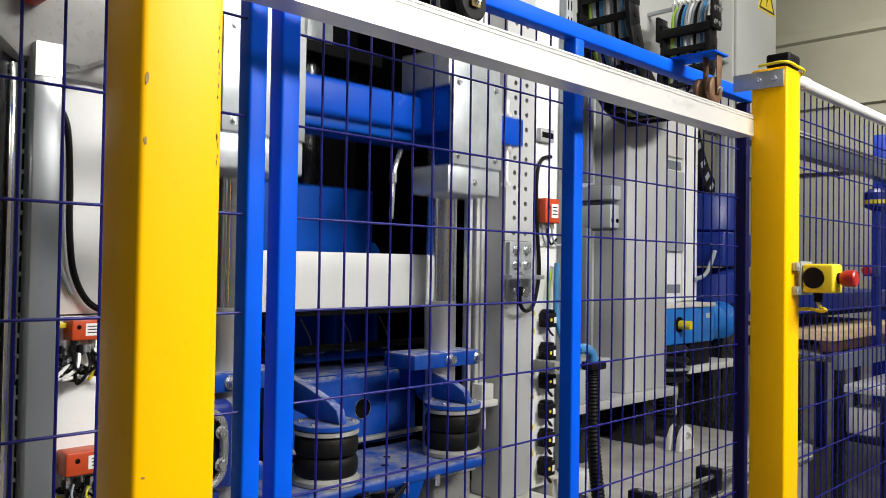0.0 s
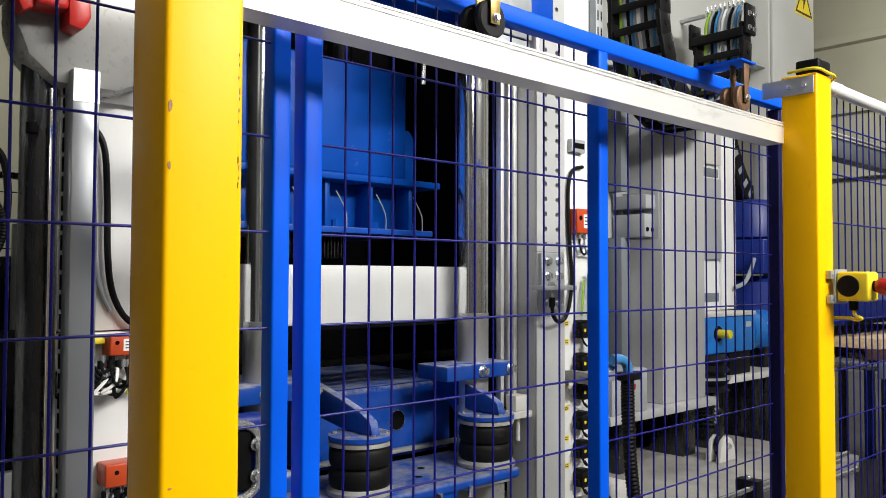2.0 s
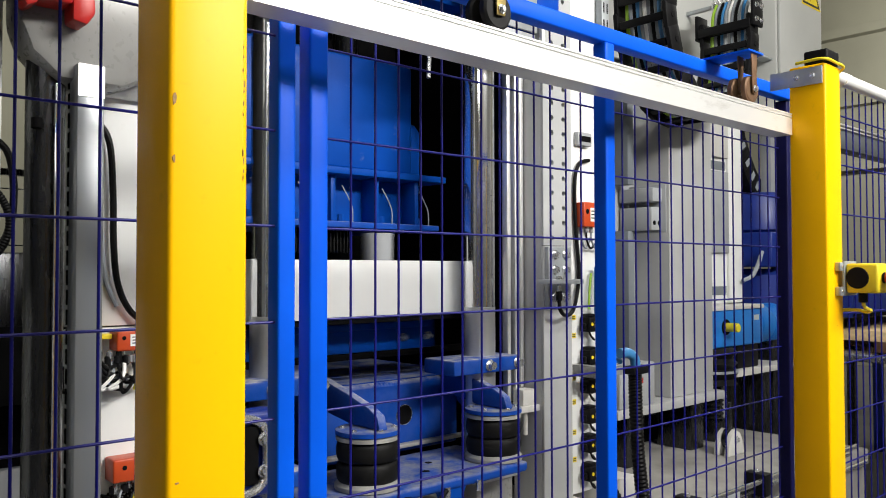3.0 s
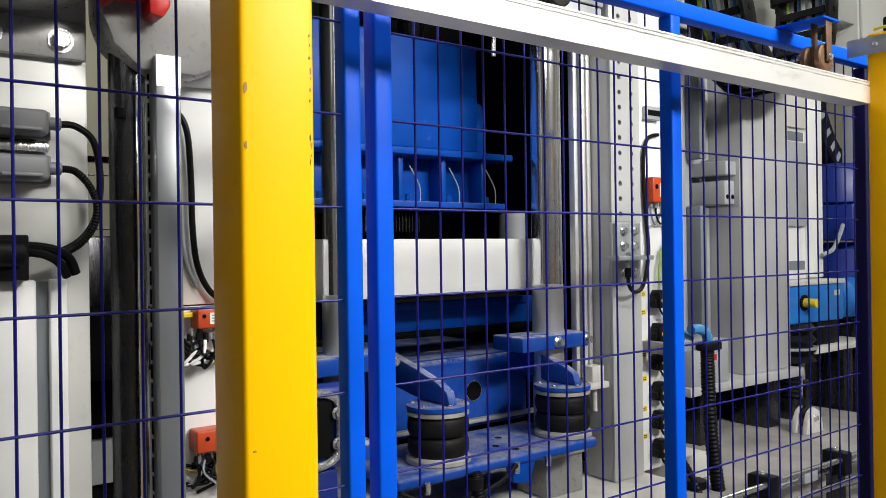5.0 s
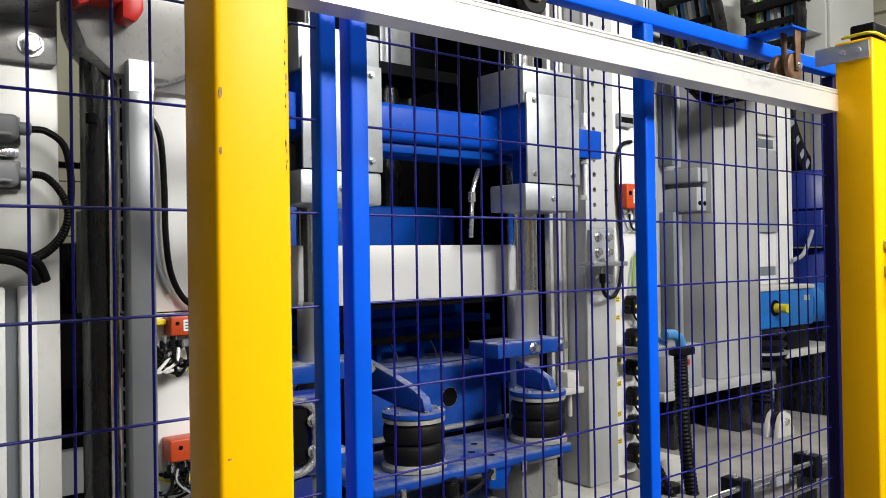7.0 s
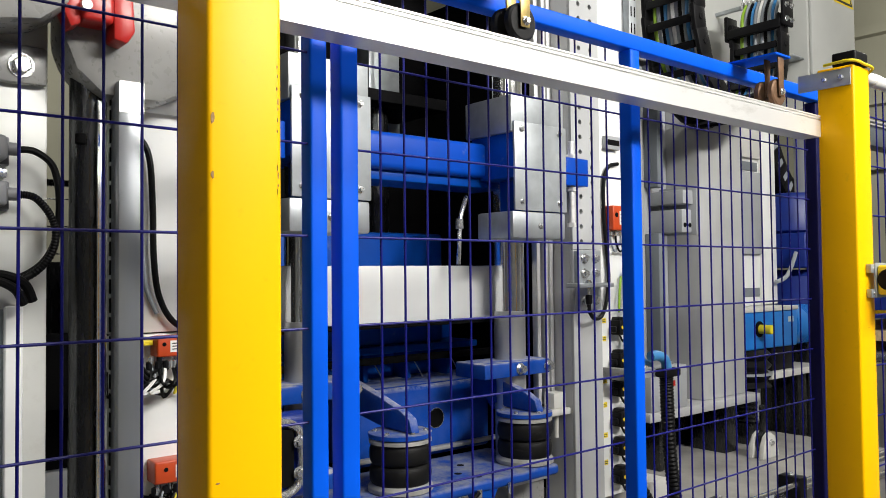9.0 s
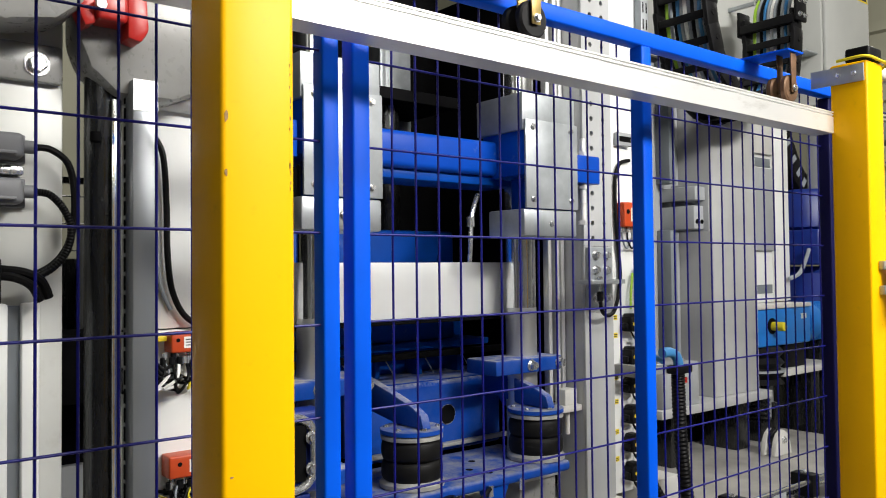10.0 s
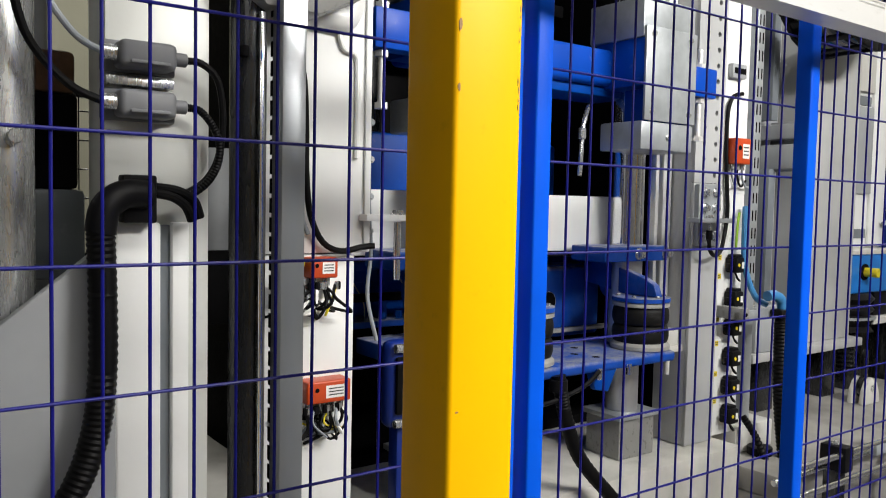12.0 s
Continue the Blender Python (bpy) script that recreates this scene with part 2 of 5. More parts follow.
def hose(points, r, n=10, steps=8, ribs=0.0, bm=None):
    """A round hose along a smooth line; ribs: depth of its corrugation."""
    bm = bm or bmesh.new()
    path = spline(points, steps)
    up = Vector((0.31, 0.83, 0.46))
    rings = []
    for i, p in enumerate(path):
        d = (path[min(i + 1, len(path) - 1)] - path[max(i - 1, 0)]).normalized()
        a = d.cross(up).normalized()
        b = d.cross(a)
        rr = r - (ribs if i % 2 else 0)
        rings.append([bm.verts.new(p + rr * (a * math.cos(2 * math.pi * k / n) + b * math.sin(2 * math.pi * k / n))) for k in range(n)])
    for a, b in zip(rings, rings[1:]):
        for k in range(n):
            bm.faces.new((a[k], a[(k + 1) % n], b[(k + 1) % n], b[k]))
    bm.faces.new(rings[0][::-1])
    bm.faces.new(rings[-1])
    return bm


def prism(outline, y0, y1, bev=0.002, bm=None, axis="Y"):
    """A plate cut to an outline of (x, z), between y0 and y1; axis X: the outline is (y, z)."""
    bm = bm or bmesh.new()
    put = (lambda a, c, b: (a, b, c)) if axis == "Y" else (lambda a, c, b: (b, a, c))
    lo = [bm.verts.new(put(a, c, y0)) for a, c in outline]
    hi = [bm.verts.new(put(a, c, y1)) for a, c in outline]
    n = len(outline)
    faces = [bm.faces.new(lo), bm.faces.new(hi[::-1])]
    for i in range(n):
        faces.append(bm.faces.new((lo[i], hi[i], hi[(i + 1) % n], lo[(i + 1) % n])))
    if bev:
        bmesh.ops.recalc_face_normals(bm, faces=faces)
        bmesh.ops.bevel(bm, geom=list({e for f in faces for e in f.edges}), offset=bev, segments=2, affect="EDGES", profile=0.5)
    return bm


def holed_plate(x0, x1, z0, z1, y0, y1, cols, rows, r):
    """A plate with real round holes at (cols, rows)."""
    bm = bmesh.new()
    xs = [x0] + [(a + b) / 2 for a, b in zip(cols, cols[1:])] + [x1]
    zs = [z0] + [(a + b) / 2 for a, b in zip(rows, rows[1:])] + [z1]
    for i, cx in enumerate(cols):
        for j, cz in enumerate(rows):
            a, b, c, d = xs[i], xs[i + 1], zs[j], zs[j + 1]
            outer = [(b, cz), (b, d), (cx, d), (a, d), (a, cz), (a, c), (cx, c), (b, c)]
            ang = [math.atan2(q[1] - cz, q[0] - cx) for q in outer]
            o = [bm.verts.new((p, y0, q)) for p, q in outer]
            h = [bm.verts.new((cx + r * math.cos(t), y0, cz + r * math.sin(t))) for t in [k * math.pi / 4 for k in range(8)]]
            g = [bm.verts.new((cx + r * math.cos(t), y1, cz + r * math.sin(t))) for t in [k * math.pi / 4 for k in range(8)]]
            for k in range(8):
                q = (k + 1) % 8
                bm.faces.new((o[k], o[q], h[q], h[k]))
                bm.faces.new((h[k], h[q], g[q], g[k]))
    for xa, xb in ((x0, x0), (x1, x1)):
        bm.faces.new([bm.verts.new(v) for v in ((xa, y0, z0), (xa, y0, z1), (xb, y1, z1), (xb, y1, z0))])
    return bm

# ---- the hall ----


def slab(name, x0, x1, y0, y1, z0, z1, mat, label, category):
    return tagged(link(name, to_mesh(name, box(x0, x1, y0, y1, z0, z1, 0)), mat, None), label, category, kind="structure")


slab("floor", -8, 14, -7, 9, -0.2, 0.0, FLOOR, "dusty grey concrete floor of the factory hall", "floor")
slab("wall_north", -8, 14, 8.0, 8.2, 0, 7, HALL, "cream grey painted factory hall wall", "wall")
# out of view; paler than the other walls so the chrome reflects something bright
slab("wall_south", -8, 14, -7.2, -7.0, 0, 7, HALL_REFLECTOR, "unseen hall wall, made pale as a reflector", "wall")
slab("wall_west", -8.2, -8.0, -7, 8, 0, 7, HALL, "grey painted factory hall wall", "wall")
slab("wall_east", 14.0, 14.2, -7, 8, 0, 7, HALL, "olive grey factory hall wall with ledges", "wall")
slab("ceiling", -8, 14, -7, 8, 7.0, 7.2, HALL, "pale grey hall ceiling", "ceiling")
for k, z in enumerate((3.3, 4.4, 5.6)):
    slab("trim", 13.8, 14.0, -7, 8, z, z + 0.16, HALL, "grey steel wall ledge", "trim")


def plinths():
    p = thing("concrete_plinth", "pale cement-dusted plinth on the hall floor", "plinth", (-0.5, 1.2, 0), "concrete plinths")
    part("base_block", box(-1.4, 0.38, 0.775, 2.3, 0, 0.80, 0.008), CONCRETE, p)
    part("top_slab", box(-1.4, 0.38, 0.765, 2.3, 0.8005, 0.865, 0.008), PALE_CEMENT, p)
    p = thing("concrete_plinth", "grey concrete plinth with a dusty top under the hopper", "plinth", (3.0, 1.2, 0), "concrete plinths")
    part("base_block", box(2.02, 4.02, 0.80, 2.3, 0, 0.615, 0.008), CONCRETE, p)
    part("top_slab", box(2.02, 4.02, 0.78, 2.3, 0.6155, 0.70, 0.010), CONCRETE, p)
    p = thing("concrete_plinth", "pale cement-dusted plinth under the press", "plinth", (1.2, 1.5, 0), "concrete plinths")
    part("base_block", box(0.43, 2.014, 0.957, 2.3, 0, 0.7756, 0.008), PALE_CEMENT, p)
    press_bay(True)
    for x in (0.59, 1.30):
        part("base_pad", box(x, x + 0.155, 0.865, 1.0, 0.8652, 0.985, 0.006), CASTING, p, "grey steel foot block")
        part("pad_plate", box(x - 0.012, x + 0.167, 0.855, 1.01, 0.9855, 1.0, 0.002), ZINC, p)
    press_bay(False)


plinths()

# ---- the fence ----
ROWS = [1.3911 + 0.1425 * k for k in range(-8, 5)]
WY = 0.235


def wire_mesh(length, r, axis):
    bm = lathe([(r, 0), (r, length)], (0, 0, 0), axis, 8)
    mesh = to_mesh("wire", bm)
    mesh.materials.append(WIRE)
    return mesh


def wires(parent, xs, zs, y, x0, x1, z0, z1, r=0.0021):
    up, along = wire_mesh(z1 - z0, r, "Z"), wire_mesh(x1 - x0, r, "X")
    for x in xs:
        ob = link("upright_wire", up, None, parent)
        ob.location += Vector((x, y, z0))
    for z in zs:
        ob = link("cross_wire", along, None, parent)
        ob.location += Vector((x0, y - 2 * r + 0.0004, z))


def tube(parent, name, x0, x1, y0, y1, z0, z1, mat=BLUE, bev=0.004, label=""):
    return part(name, box(x0, x1, y0, y1, z0, z1, bev, 3), mat, parent, label)


def post(x, y, height, chips):
    p = thing("fence_post", "yellow enamelled square steel fence post with scraped edges", "post", (x + 0.045, y + 0.045, 0), "yellow fence posts")
    part("shaft", box(x, x + 0.092, y, y + 0.092, 0.012, height, 0.006, 3), YELLOW, p)
    part("foot_plate", box(x - 0.04, x + 0.132, y - 0.04, y + 0.132, 0, 0.012, 0.002), YELLOW, p)
    for cx, cy, cz, w, h in chips:
        n = 9
        bm = bmesh.new()
        ring = []
        for i in range(n):
            a = 2 * math.pi * i / n
            k = random.uniform(0.55, 1.1)
            ring.append((cx + w * k * math.cos(a), cz + h * k * math.sin(a)))
        prism(ring, y + cy - 0.0006, y + cy + 0.002, 0, bm)
        part("paint_chip", bm, CHIP, p, "bare scraped spot in the paint")
    return p


rng = random.Random(4)
left_chips = [(0.0055, 0.0004, 1.793, 0.0024, 0.0085), (0.0052, 0.0004, 1.729, 0.0018, 0.005), (0.011, 0.0, 1.386, 0.0022, 0.0014)]
left_chips += [(0.0862 + rng.uniform(-0.001, 0.0006), 0.0006, z, 0.0011, rng.uniform(0.002, 0.006)) for z in
               (1.862, 1.851, 1.836, 1.821, 1.812, 1.799, 1.786, 1.742, 1.733, 1.722, 1.714)]
post(0.0, 0.0, 2.25, left_chips)
right_post = post(1.689, 0.016, 2.130, [(1.738, 0.0, 1.47, 0.0014, 0.002), (1.75, 0, 1.62, 0.001, 0.0016)])


def left_panel():
    p = thing("wire_fence", "navy wire mesh fence panel with a blue tube stile", "fence", (-0.6, WY, 0), "wire fence panels")
    tube(p, "stile", 0.2602, 0.2901, 0.220, 0.252, 0.1, 2.13)
    tube(p, "stile", -1.60, -1.57, 0.220, 0.252, 0.1, 2.13)
    tube(p, "leg", 0.2623, 0.288, 0.222, 0.250, 0.0, 0.1)
    tube(p, "leg", -1.598, -1.572, 0.222, 0.250, 0.0, 0.1)
    tube(p, "top_tube", -1.57, 0.2602, 0.220, 0.252, 2.10, 2.13)
    wires(p, [0.0089 - 0.0498 * k for k in range(-4, 31)], ROWS, WY, -1.568, 0.2613, 0.12, 2.105)


def gate():
    p = thing("sliding_gate", "blue tube sliding gate with navy wire mesh, closed", "gate", (1.0, WY, 0.1))
    tube(p, "stile", 0.3137, 0.3468, 0.218, 0.252, 0.1, 2.098)
    tube(p, "stile", 1.044, 1.0771, 0.208, 0.242, 0.1, 2.099)
    tube(p, "end_stile", 1.915, 1.937, 0.218, 0.252, 0.1, 2.099, SHADED_BLUE)
    tube(p, "top_tube", 0.3137, 1.937, 0.208, 0.242, 2.0979, 2.1316)
    tube(p, "bottom_tube", 0.3473, 1.904, 0.218, 0.252, 0.1, 0.13)
    xs = [0.3586 + 0.0497 * k for k in range(34)]
    wires(p, [x for x in xs if not 1.0376 < x < 1.0836 and x < 1.90], ROWS, WY + 0.010, 0.3457, 1.91, 0.12, 2.105)
    for x in (0.612, 1.492):
        part("wheel_plate", box(x - 0.036, x + 0.036, 0.095, 0.235, 2.1321, 2.1321 + 0.005, 0.001), BLUE, p)
        for y in (0.112, 0.146):
            part("fork_leg", prism([(x - 0.014, 2.131), (x + 0.014, 2.131), (x + 0.010, 2.036), (x - 0.010, 2.036)], y - 0.011, y - 0.008, 0.0008), BRASS if x < 1 else RUST, p)
            w = part("wheel", lathe([(0.008, -0.008), (0.029, -0.008), (0.033, -0.005), (0.033, 0.005), (0.029, 0.008), (0.008, 0.008)], (x, y + 0.003, 2.0465), "Y", 28), RUBBER if x < 1 else RUST, p)
            part("axle_bolt", hexbolt((x, y - 0.011, 2.0465), 0.0060, 0.005), STEEL, w)
    return p


def rail():
    p = thing("gate_rail", "brushed aluminium gate guide rail between yellow posts", "rail", (0.9, 0.12, 1.955))
    prof = [(0.100, 1.9565), (0.100, 1.9985), (0.1045, 1.9990), (0.1045, 2.0015), (0.100, 2.002), (0.100, 2.0060), (0.1045, 2.0065), (0.1045, 2.0085), (0.100, 2.009), (0.100, 2.012), (0.111, 2.0135), (0.112, 2.0075), (0.138, 2.0075),
            (0.139, 2.0135), (0.152, 2.0135), (0.152, 1.9565)]
    part("profile", prism(prof, -0.25, 1.688, 0, axis="X"), ALU, p)
    for x in (0.02,):
        part("end_bracket", box(x, x + 0.05, 0.0925, 0.0995, 1.96, 2.0, 0.001), ZINC, p)
    return p


def right_panel():
    p = thing("wire_fence", "long navy wire mesh fence panel under a white pipe", "fence", (3.5, 0.06, 0), "wire fence panels")
    xs = [1.80 + 0.0466 * k for k in range(92)]
    wires(p, xs, [1.36 + 0.1333 * k for k in range(-8, 6)], 0.065, 1.784, 6.1, 0.1, 2.108)
    for x in (3.4, 4.75, 6.1):
        tube(p, "stile", x, x + 0.03, 0.05, 0.08, 0.0, 2.10, WIRE)
    q = thing("white_pipe", "white plastic conduit pipe along the fence top", "pipe", (3.9, 0.05, 2.08))
    part("conduit", hose([(1.77, 0.045, 2.125), (2.0, 0.045, 2.118), (3.5, 0.045, 2.118), (6.1, 0.045, 2.118)], 0.017, 14), WHITE, q)
    part("coupling", rod((1.86, 0.045, 2.119), 0.0185, 0.04, "X", 20), WHITE, q)


def post_top():
    p = thing("gate_switch", "black gate switch box with yellow cable on a steel bracket", "switch", (1.72, 0.05, 2.13))
    part("bracket", box(1.6835, 1.6885, 0.022, 0.155, 2.078, 2.122, 0.001), ZINC, p)
    for y in (0.045, 0.085):
        part("bolt", lathe([(0.006, -0.006), (0.0075, -0.004), (0.0075, 0)], (1.6835, y, 2.10), "X", 6), STEEL, p)
    part("housing", box(1.70, 1.775, 0.015, 0.075, 2.1305, 2.168, 0.006, 3), PLASTIC, p)
    part("plug", rod((1.775, 0.045, 2.149), 0.012, 0.03, "X", 16), PLASTIC, p)
    part("cable", hose([(1.68, 0.085, 2.136), (1.675, 0.03, 2.137), (1.69, 0.010, 2.136), (1.74, 0.010, 2.135), (1.782, 0.008, 2.130), (1.790, 0.030, 2.115), (1.792, 0.055, 2.09)], 0.0038, 8), SOFT_YELLOW, p, "yellow cable")
    return p


def emergency_stop():
    p = thing("emergency_stop", "yellow emergency stop box with a red mushroom button", "switch", (1.78, 0.0, 1.55))
    for z in (1.556, 1.618):
        part("clip", box(1.728, 1.765, 0.002, 0.0155, z - 0.011, z + 0.011, 0.002), ZINC, p)
        part("clip_screw", rod((1.737, -0.0005, z), 0.004, 0.003, "Y", 10), STEEL, p)
    part("back_plate", box(1.745, 1.822, -0.001, 0.002, 1.545, 1.632, 0.0008), ZINC, p)
    b = part("housing", box(1.750, 1.818, -0.078, -0.0015, 1.552, 1.626, 0.007, 3), LABEL_YELLOW, p)
    part("black_cover", rod((1.7475, -0.030, 1.590), 0.027, 0.003, "X", 24), PLASTIC, b, "black round cover")
    part("collar", rod((1.784, -0.084, 1.590), 0.014, 0.006, "Y", 20), PLASTIC, p)
    part("button", lathe([(0.0175, -0.122), (0.021, -0.118), (0.021, -0.098), (0.017, -0.088), (0.013, -0.084)], (1.784, 0.0, 1.590), "Y", 24), RED, p, "red mushroom button")
    part("gland", rod((1.784, -0.030, 1.528), 0.011, 0.024, "Z", 16), PLASTIC, p)
    part("cable", hose([(1.784, -0.030, 1.53), (1.784, -0.034, 1.516), (1.79, -0.046, 1.508), (1.80, -0.03, 1.504), (1.80, -0.005, 1.508), (1.792, 0.06, 1.505), (1.775, 0.125, 1.50)], 0.0045, 8), SOFT_YELLOW, p, "yellow cable")


left_panel()
gate()
rail()
right_panel()
post_top()
emergency_stop()

# ---- the machine frame ----


def machine_frame():
    p = thing("block_machine", "white painted steel frame of a block-making machine", "machine", (1.0, 1.3, 0.865))
    # left upright and its cover
    part("upright", box(-0.160, 0.022, 0.78, 0.90, 0.30, 2.7, 0.005), UPRIGHT, p)
    part("cover", box(-0.155, -0.078, 0.735, 0.779, 0.30, 1.565, 0.006, 3), WHITE, p)
    part("cover_strip", box(-0.052, -0.022, 0.757, 0.779, 0.30, 1.565, 0.004), WHITE, p)
    part("seam", box(-0.0775, -0.0525, 0.772, 0.779, 0.30, 1.56, 0), SLATE, p, "dark shadow gap strip")
    # left panel with its pressed outline
    part("side_panel", box(0.150, 0.392, 0.82, 0.85, 1.50, 2.7, 0.004), WHITE, p)
    part("side_panel", box(0.150, 0.354, 0.82, 0.85, 0.866, 1.497, 0.004), WHITE, p)
    part("edge_strip", box(0.372, 0.386, 0.812, 0.8195, 1.52, 2.5, 0.003), WHITE, p)
    for z in (1.545, 1.62, 1.70, 1.78):
        part("edge_bolt", hexbolt((0.396, 0.83, z), 0.006, 0.006), ZINC, p)
    part("conduit", hose([(0.305, 0.815, 2.3), (0.305, 0.815, 2.0), (0.315, 0.815, 1.93), (0.345, 0.815, 1.915), (0.352, 0.815, 1.88), (0.352, 0.815, 1.70)], 0.006, 8), WHITE, p)
    part("conduit", hose([(0.20, 0.812, 1.985), (0.27, 0.812, 1.985), (0.32, 0.812, 1.988), (0.34, 0.812, 2.05)], 0.028, 12), WHITE, p)
    bl = part("stop_bracket", box(0.362, 0.478, 0.785, 0.8195, 1.568, 1.582, 0.002), WHITE, p)
    part("adjusting_screw", rod((0.448, 0.80, 1.44), 0.008, 0.127, "Z", 12), CHROME, bl)
    part("nut", hexbolt((0.448, 0.80, 1.582), 0.012, 0.010, "Z"), STEEL, bl)
    # left dark guide column with slotted cover and castings
    part("dark_column", rod((0.091, 0.768, 0.868), 0.034, 1.17, "Z", 40), DARK_STEEL, p, "dark oiled steel column")
    cov = part("slotted_cover", box(0.120, 0.168, 0.680, 0.728, 0.868, 1.985, 0.004), COVER, p, "pale grey slotted strut cover")
    part("cover_cap", box(0.121, 0.167, 0.6785, 0.6800, 1.925, 1.984, 0), ALU, cov)
    part("bright_edge", box(0.094, 0.105, 0.718, 0.730, 0.868, 1.95, 0.002), CHROME, cov)
    for k in range(30):
        z = 0.90 + 0.036 * k
        part("slot", box(0.1194, 0.1206, 0.722, 0.732, z, z + 0.028, 0), INNER, cov)
    cast = part("casting", prism([(0.03, 2.25), (0.36, 2.25), (0.36, 2.06), (0.30, 2.0), (0.21, 1.955), (0.10, 1.955), (0.05, 2.0), (0.03, 2.05)], 0.70, 0.815, 0.018), CASTING, p, "grey cast bracket")
    part("casting_foot", rod((0.066, 0.728, 1.865), 0.010, 0.02, "Z", 12), INNER, cast)
    cast2 = part("casting", prism([(-0.25, 2.22), (0.03, 2.22), (0.03, 2.10), (-0.02, 2.06), (-0.10, 2.045), (-0.25, 2.045)], 0.64, 0.76, 0.018), CASTING, p, "grey cast bracket")
    part("bolt_lug", box(-0.20, 0.018, 0.76, 0.7795, 1.972, 2.045, 0.008), CASTING, cast2)
    for x in (-0.145, -0.028):
        part("large_bolt", hexbolt((x, 0.76, 2.005), 0.017, 0.012), STEEL, cast2)
    return p


def press_frame():
    p = thing("block_press", "white and grey steel frame of the press with chromed columns", "machine", (1.0, 1.3, 0.866))
    # inner cheeks, back, floor and unseen roof: near-black paints the dark inside
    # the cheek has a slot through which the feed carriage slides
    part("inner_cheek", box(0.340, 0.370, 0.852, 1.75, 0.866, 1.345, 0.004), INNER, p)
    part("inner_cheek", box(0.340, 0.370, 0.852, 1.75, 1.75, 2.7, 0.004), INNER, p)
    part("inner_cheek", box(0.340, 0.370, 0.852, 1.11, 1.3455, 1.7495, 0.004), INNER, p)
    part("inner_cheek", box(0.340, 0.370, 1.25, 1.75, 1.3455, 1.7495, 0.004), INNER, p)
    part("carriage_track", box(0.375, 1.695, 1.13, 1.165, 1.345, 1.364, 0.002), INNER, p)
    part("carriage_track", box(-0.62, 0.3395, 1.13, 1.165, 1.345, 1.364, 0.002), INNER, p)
    # added near-black plate: hides the parked bar in the left gap
    part("carriage_hiding_plate", box(-0.62, 0.3395, 1.095, 1.118, 1.32, 1.49, 0.003), INNER, p, "added near-black plate hiding the parked carriage")
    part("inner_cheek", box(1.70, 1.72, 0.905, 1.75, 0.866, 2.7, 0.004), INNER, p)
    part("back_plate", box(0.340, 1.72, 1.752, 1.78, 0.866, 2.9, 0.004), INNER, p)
    part("unseen_roof_plate", box(0.340, 1.72, 0.9, 1.78, 2.905, 2.93, 0.004), INNER, p)
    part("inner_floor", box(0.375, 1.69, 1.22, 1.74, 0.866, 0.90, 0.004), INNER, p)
    # right perforated channel and white strip
    rows = [1.715 + 0.0485 * k for k in range(19)]
    part("hole_plate", holed_plate(1.585, 1.725, 1.69, 2.614, 0.85, 0.862, [1.628, 1.685], rows, 0.0085), CHANNEL, p, "grey plate with two rows of round holes")
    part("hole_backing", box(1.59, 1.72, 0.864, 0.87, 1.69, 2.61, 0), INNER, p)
    part("channel_face", box(1.585, 1.725, 0.85, 0.862, 0.868, 1.689, 0.002), CHANNEL, p)
    part("channel_side", box(1.585, 1.592, 0.8625, 0.98, 0.868, 2.61, 0.001), CHANNEL, p)
    part("white_strip", box(1.726, 1.885, 0.872, 0.90, 0.868, 2.7, 0.004), WHITE, p)
    part("strip_edge", box(1.728, 1.742, 0.862, 0.8715, 0.868, 2.7, 0.003), WHITE, p)
    part("white_flange", box(1.886, 2.02, 0.93, 0.95, 0.80, 2.7, 0.004), GREY, p)
    slots = [1.35 + 0.06 * k for k in range(22)]
    strut = part("slotted_strut", box(1.966, 2.008, 0.90, 0.929, 0.868, 2.68, 0.003), ZINC, p, "galvanised slotted strut")
    for z in slots:
        for x in (1.977, 1.996):
            part("slot", box(x - 0.003, x + 0.003, 0.8993, 0.9006, z - 0.018, z + 0.018, 0), INNER, strut)
    # bolt plate, sensor bracket
    bp = part("bolt_plate", box(1.588, 1.700, 0.832, 0.8495, 1.495, 1.685, 0.003), ZINC, p)
    for x in (1.618, 1.670):
        for z in (1.66, 1.612, 1.525):
            part("bolt", hexbolt((x, 0.832, z), 0.012, 0.012), STEEL, bp)
    br = part("sensor_bracket", box(1.53, 1.695, 0.775, 0.8315, 1.568, 1.582, 0.002), ZINC, p)
    part("adjusting_screw", rod((1.60, 0.80, 1.50), 0.006, 0.068, "Z", 12), STEEL, br)
    part("nut", hexbolt((1.60, 0.80, 1.582), 0.012, 0.010, "Z"), STEEL, br)
    part("sensor_tip", rod((1.60, 0.80, 1.515), 0.010, 0.03, "Z", 14), PLASTIC, br)
    # mould crossbeam and guide columns
    part("white_crossbeam", box(0.355, 1.46, 1.00, 1.08, 1.478, 1.640, 0.004), WHITE, p)
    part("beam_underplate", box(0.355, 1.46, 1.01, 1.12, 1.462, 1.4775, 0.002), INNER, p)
    for x in (0.653, 1.378):
        part("guide_column", rod((x, 0.93, 1.36), 0.047, 1.5, "Z", 48), CHROME, p, "chromed guide column")
        part("column_sleeve", rod((x, 0.93, 1.001), 0.0482, 0.499, "Z", 48), SLEEVE, p, "matte steel sleeve")
    for x in (1.512, 1.548, 1.572):
        part("linear_guide", box(x - 0.008, x + 0.008, 0.93, 0.955, 1.19, 2.7, 0.003), ALU, p)
    part("guide_foot", box(1.49, 1.60, 0.87, 0.96, 1.165, 1.185, 0.003), CREAM, p)
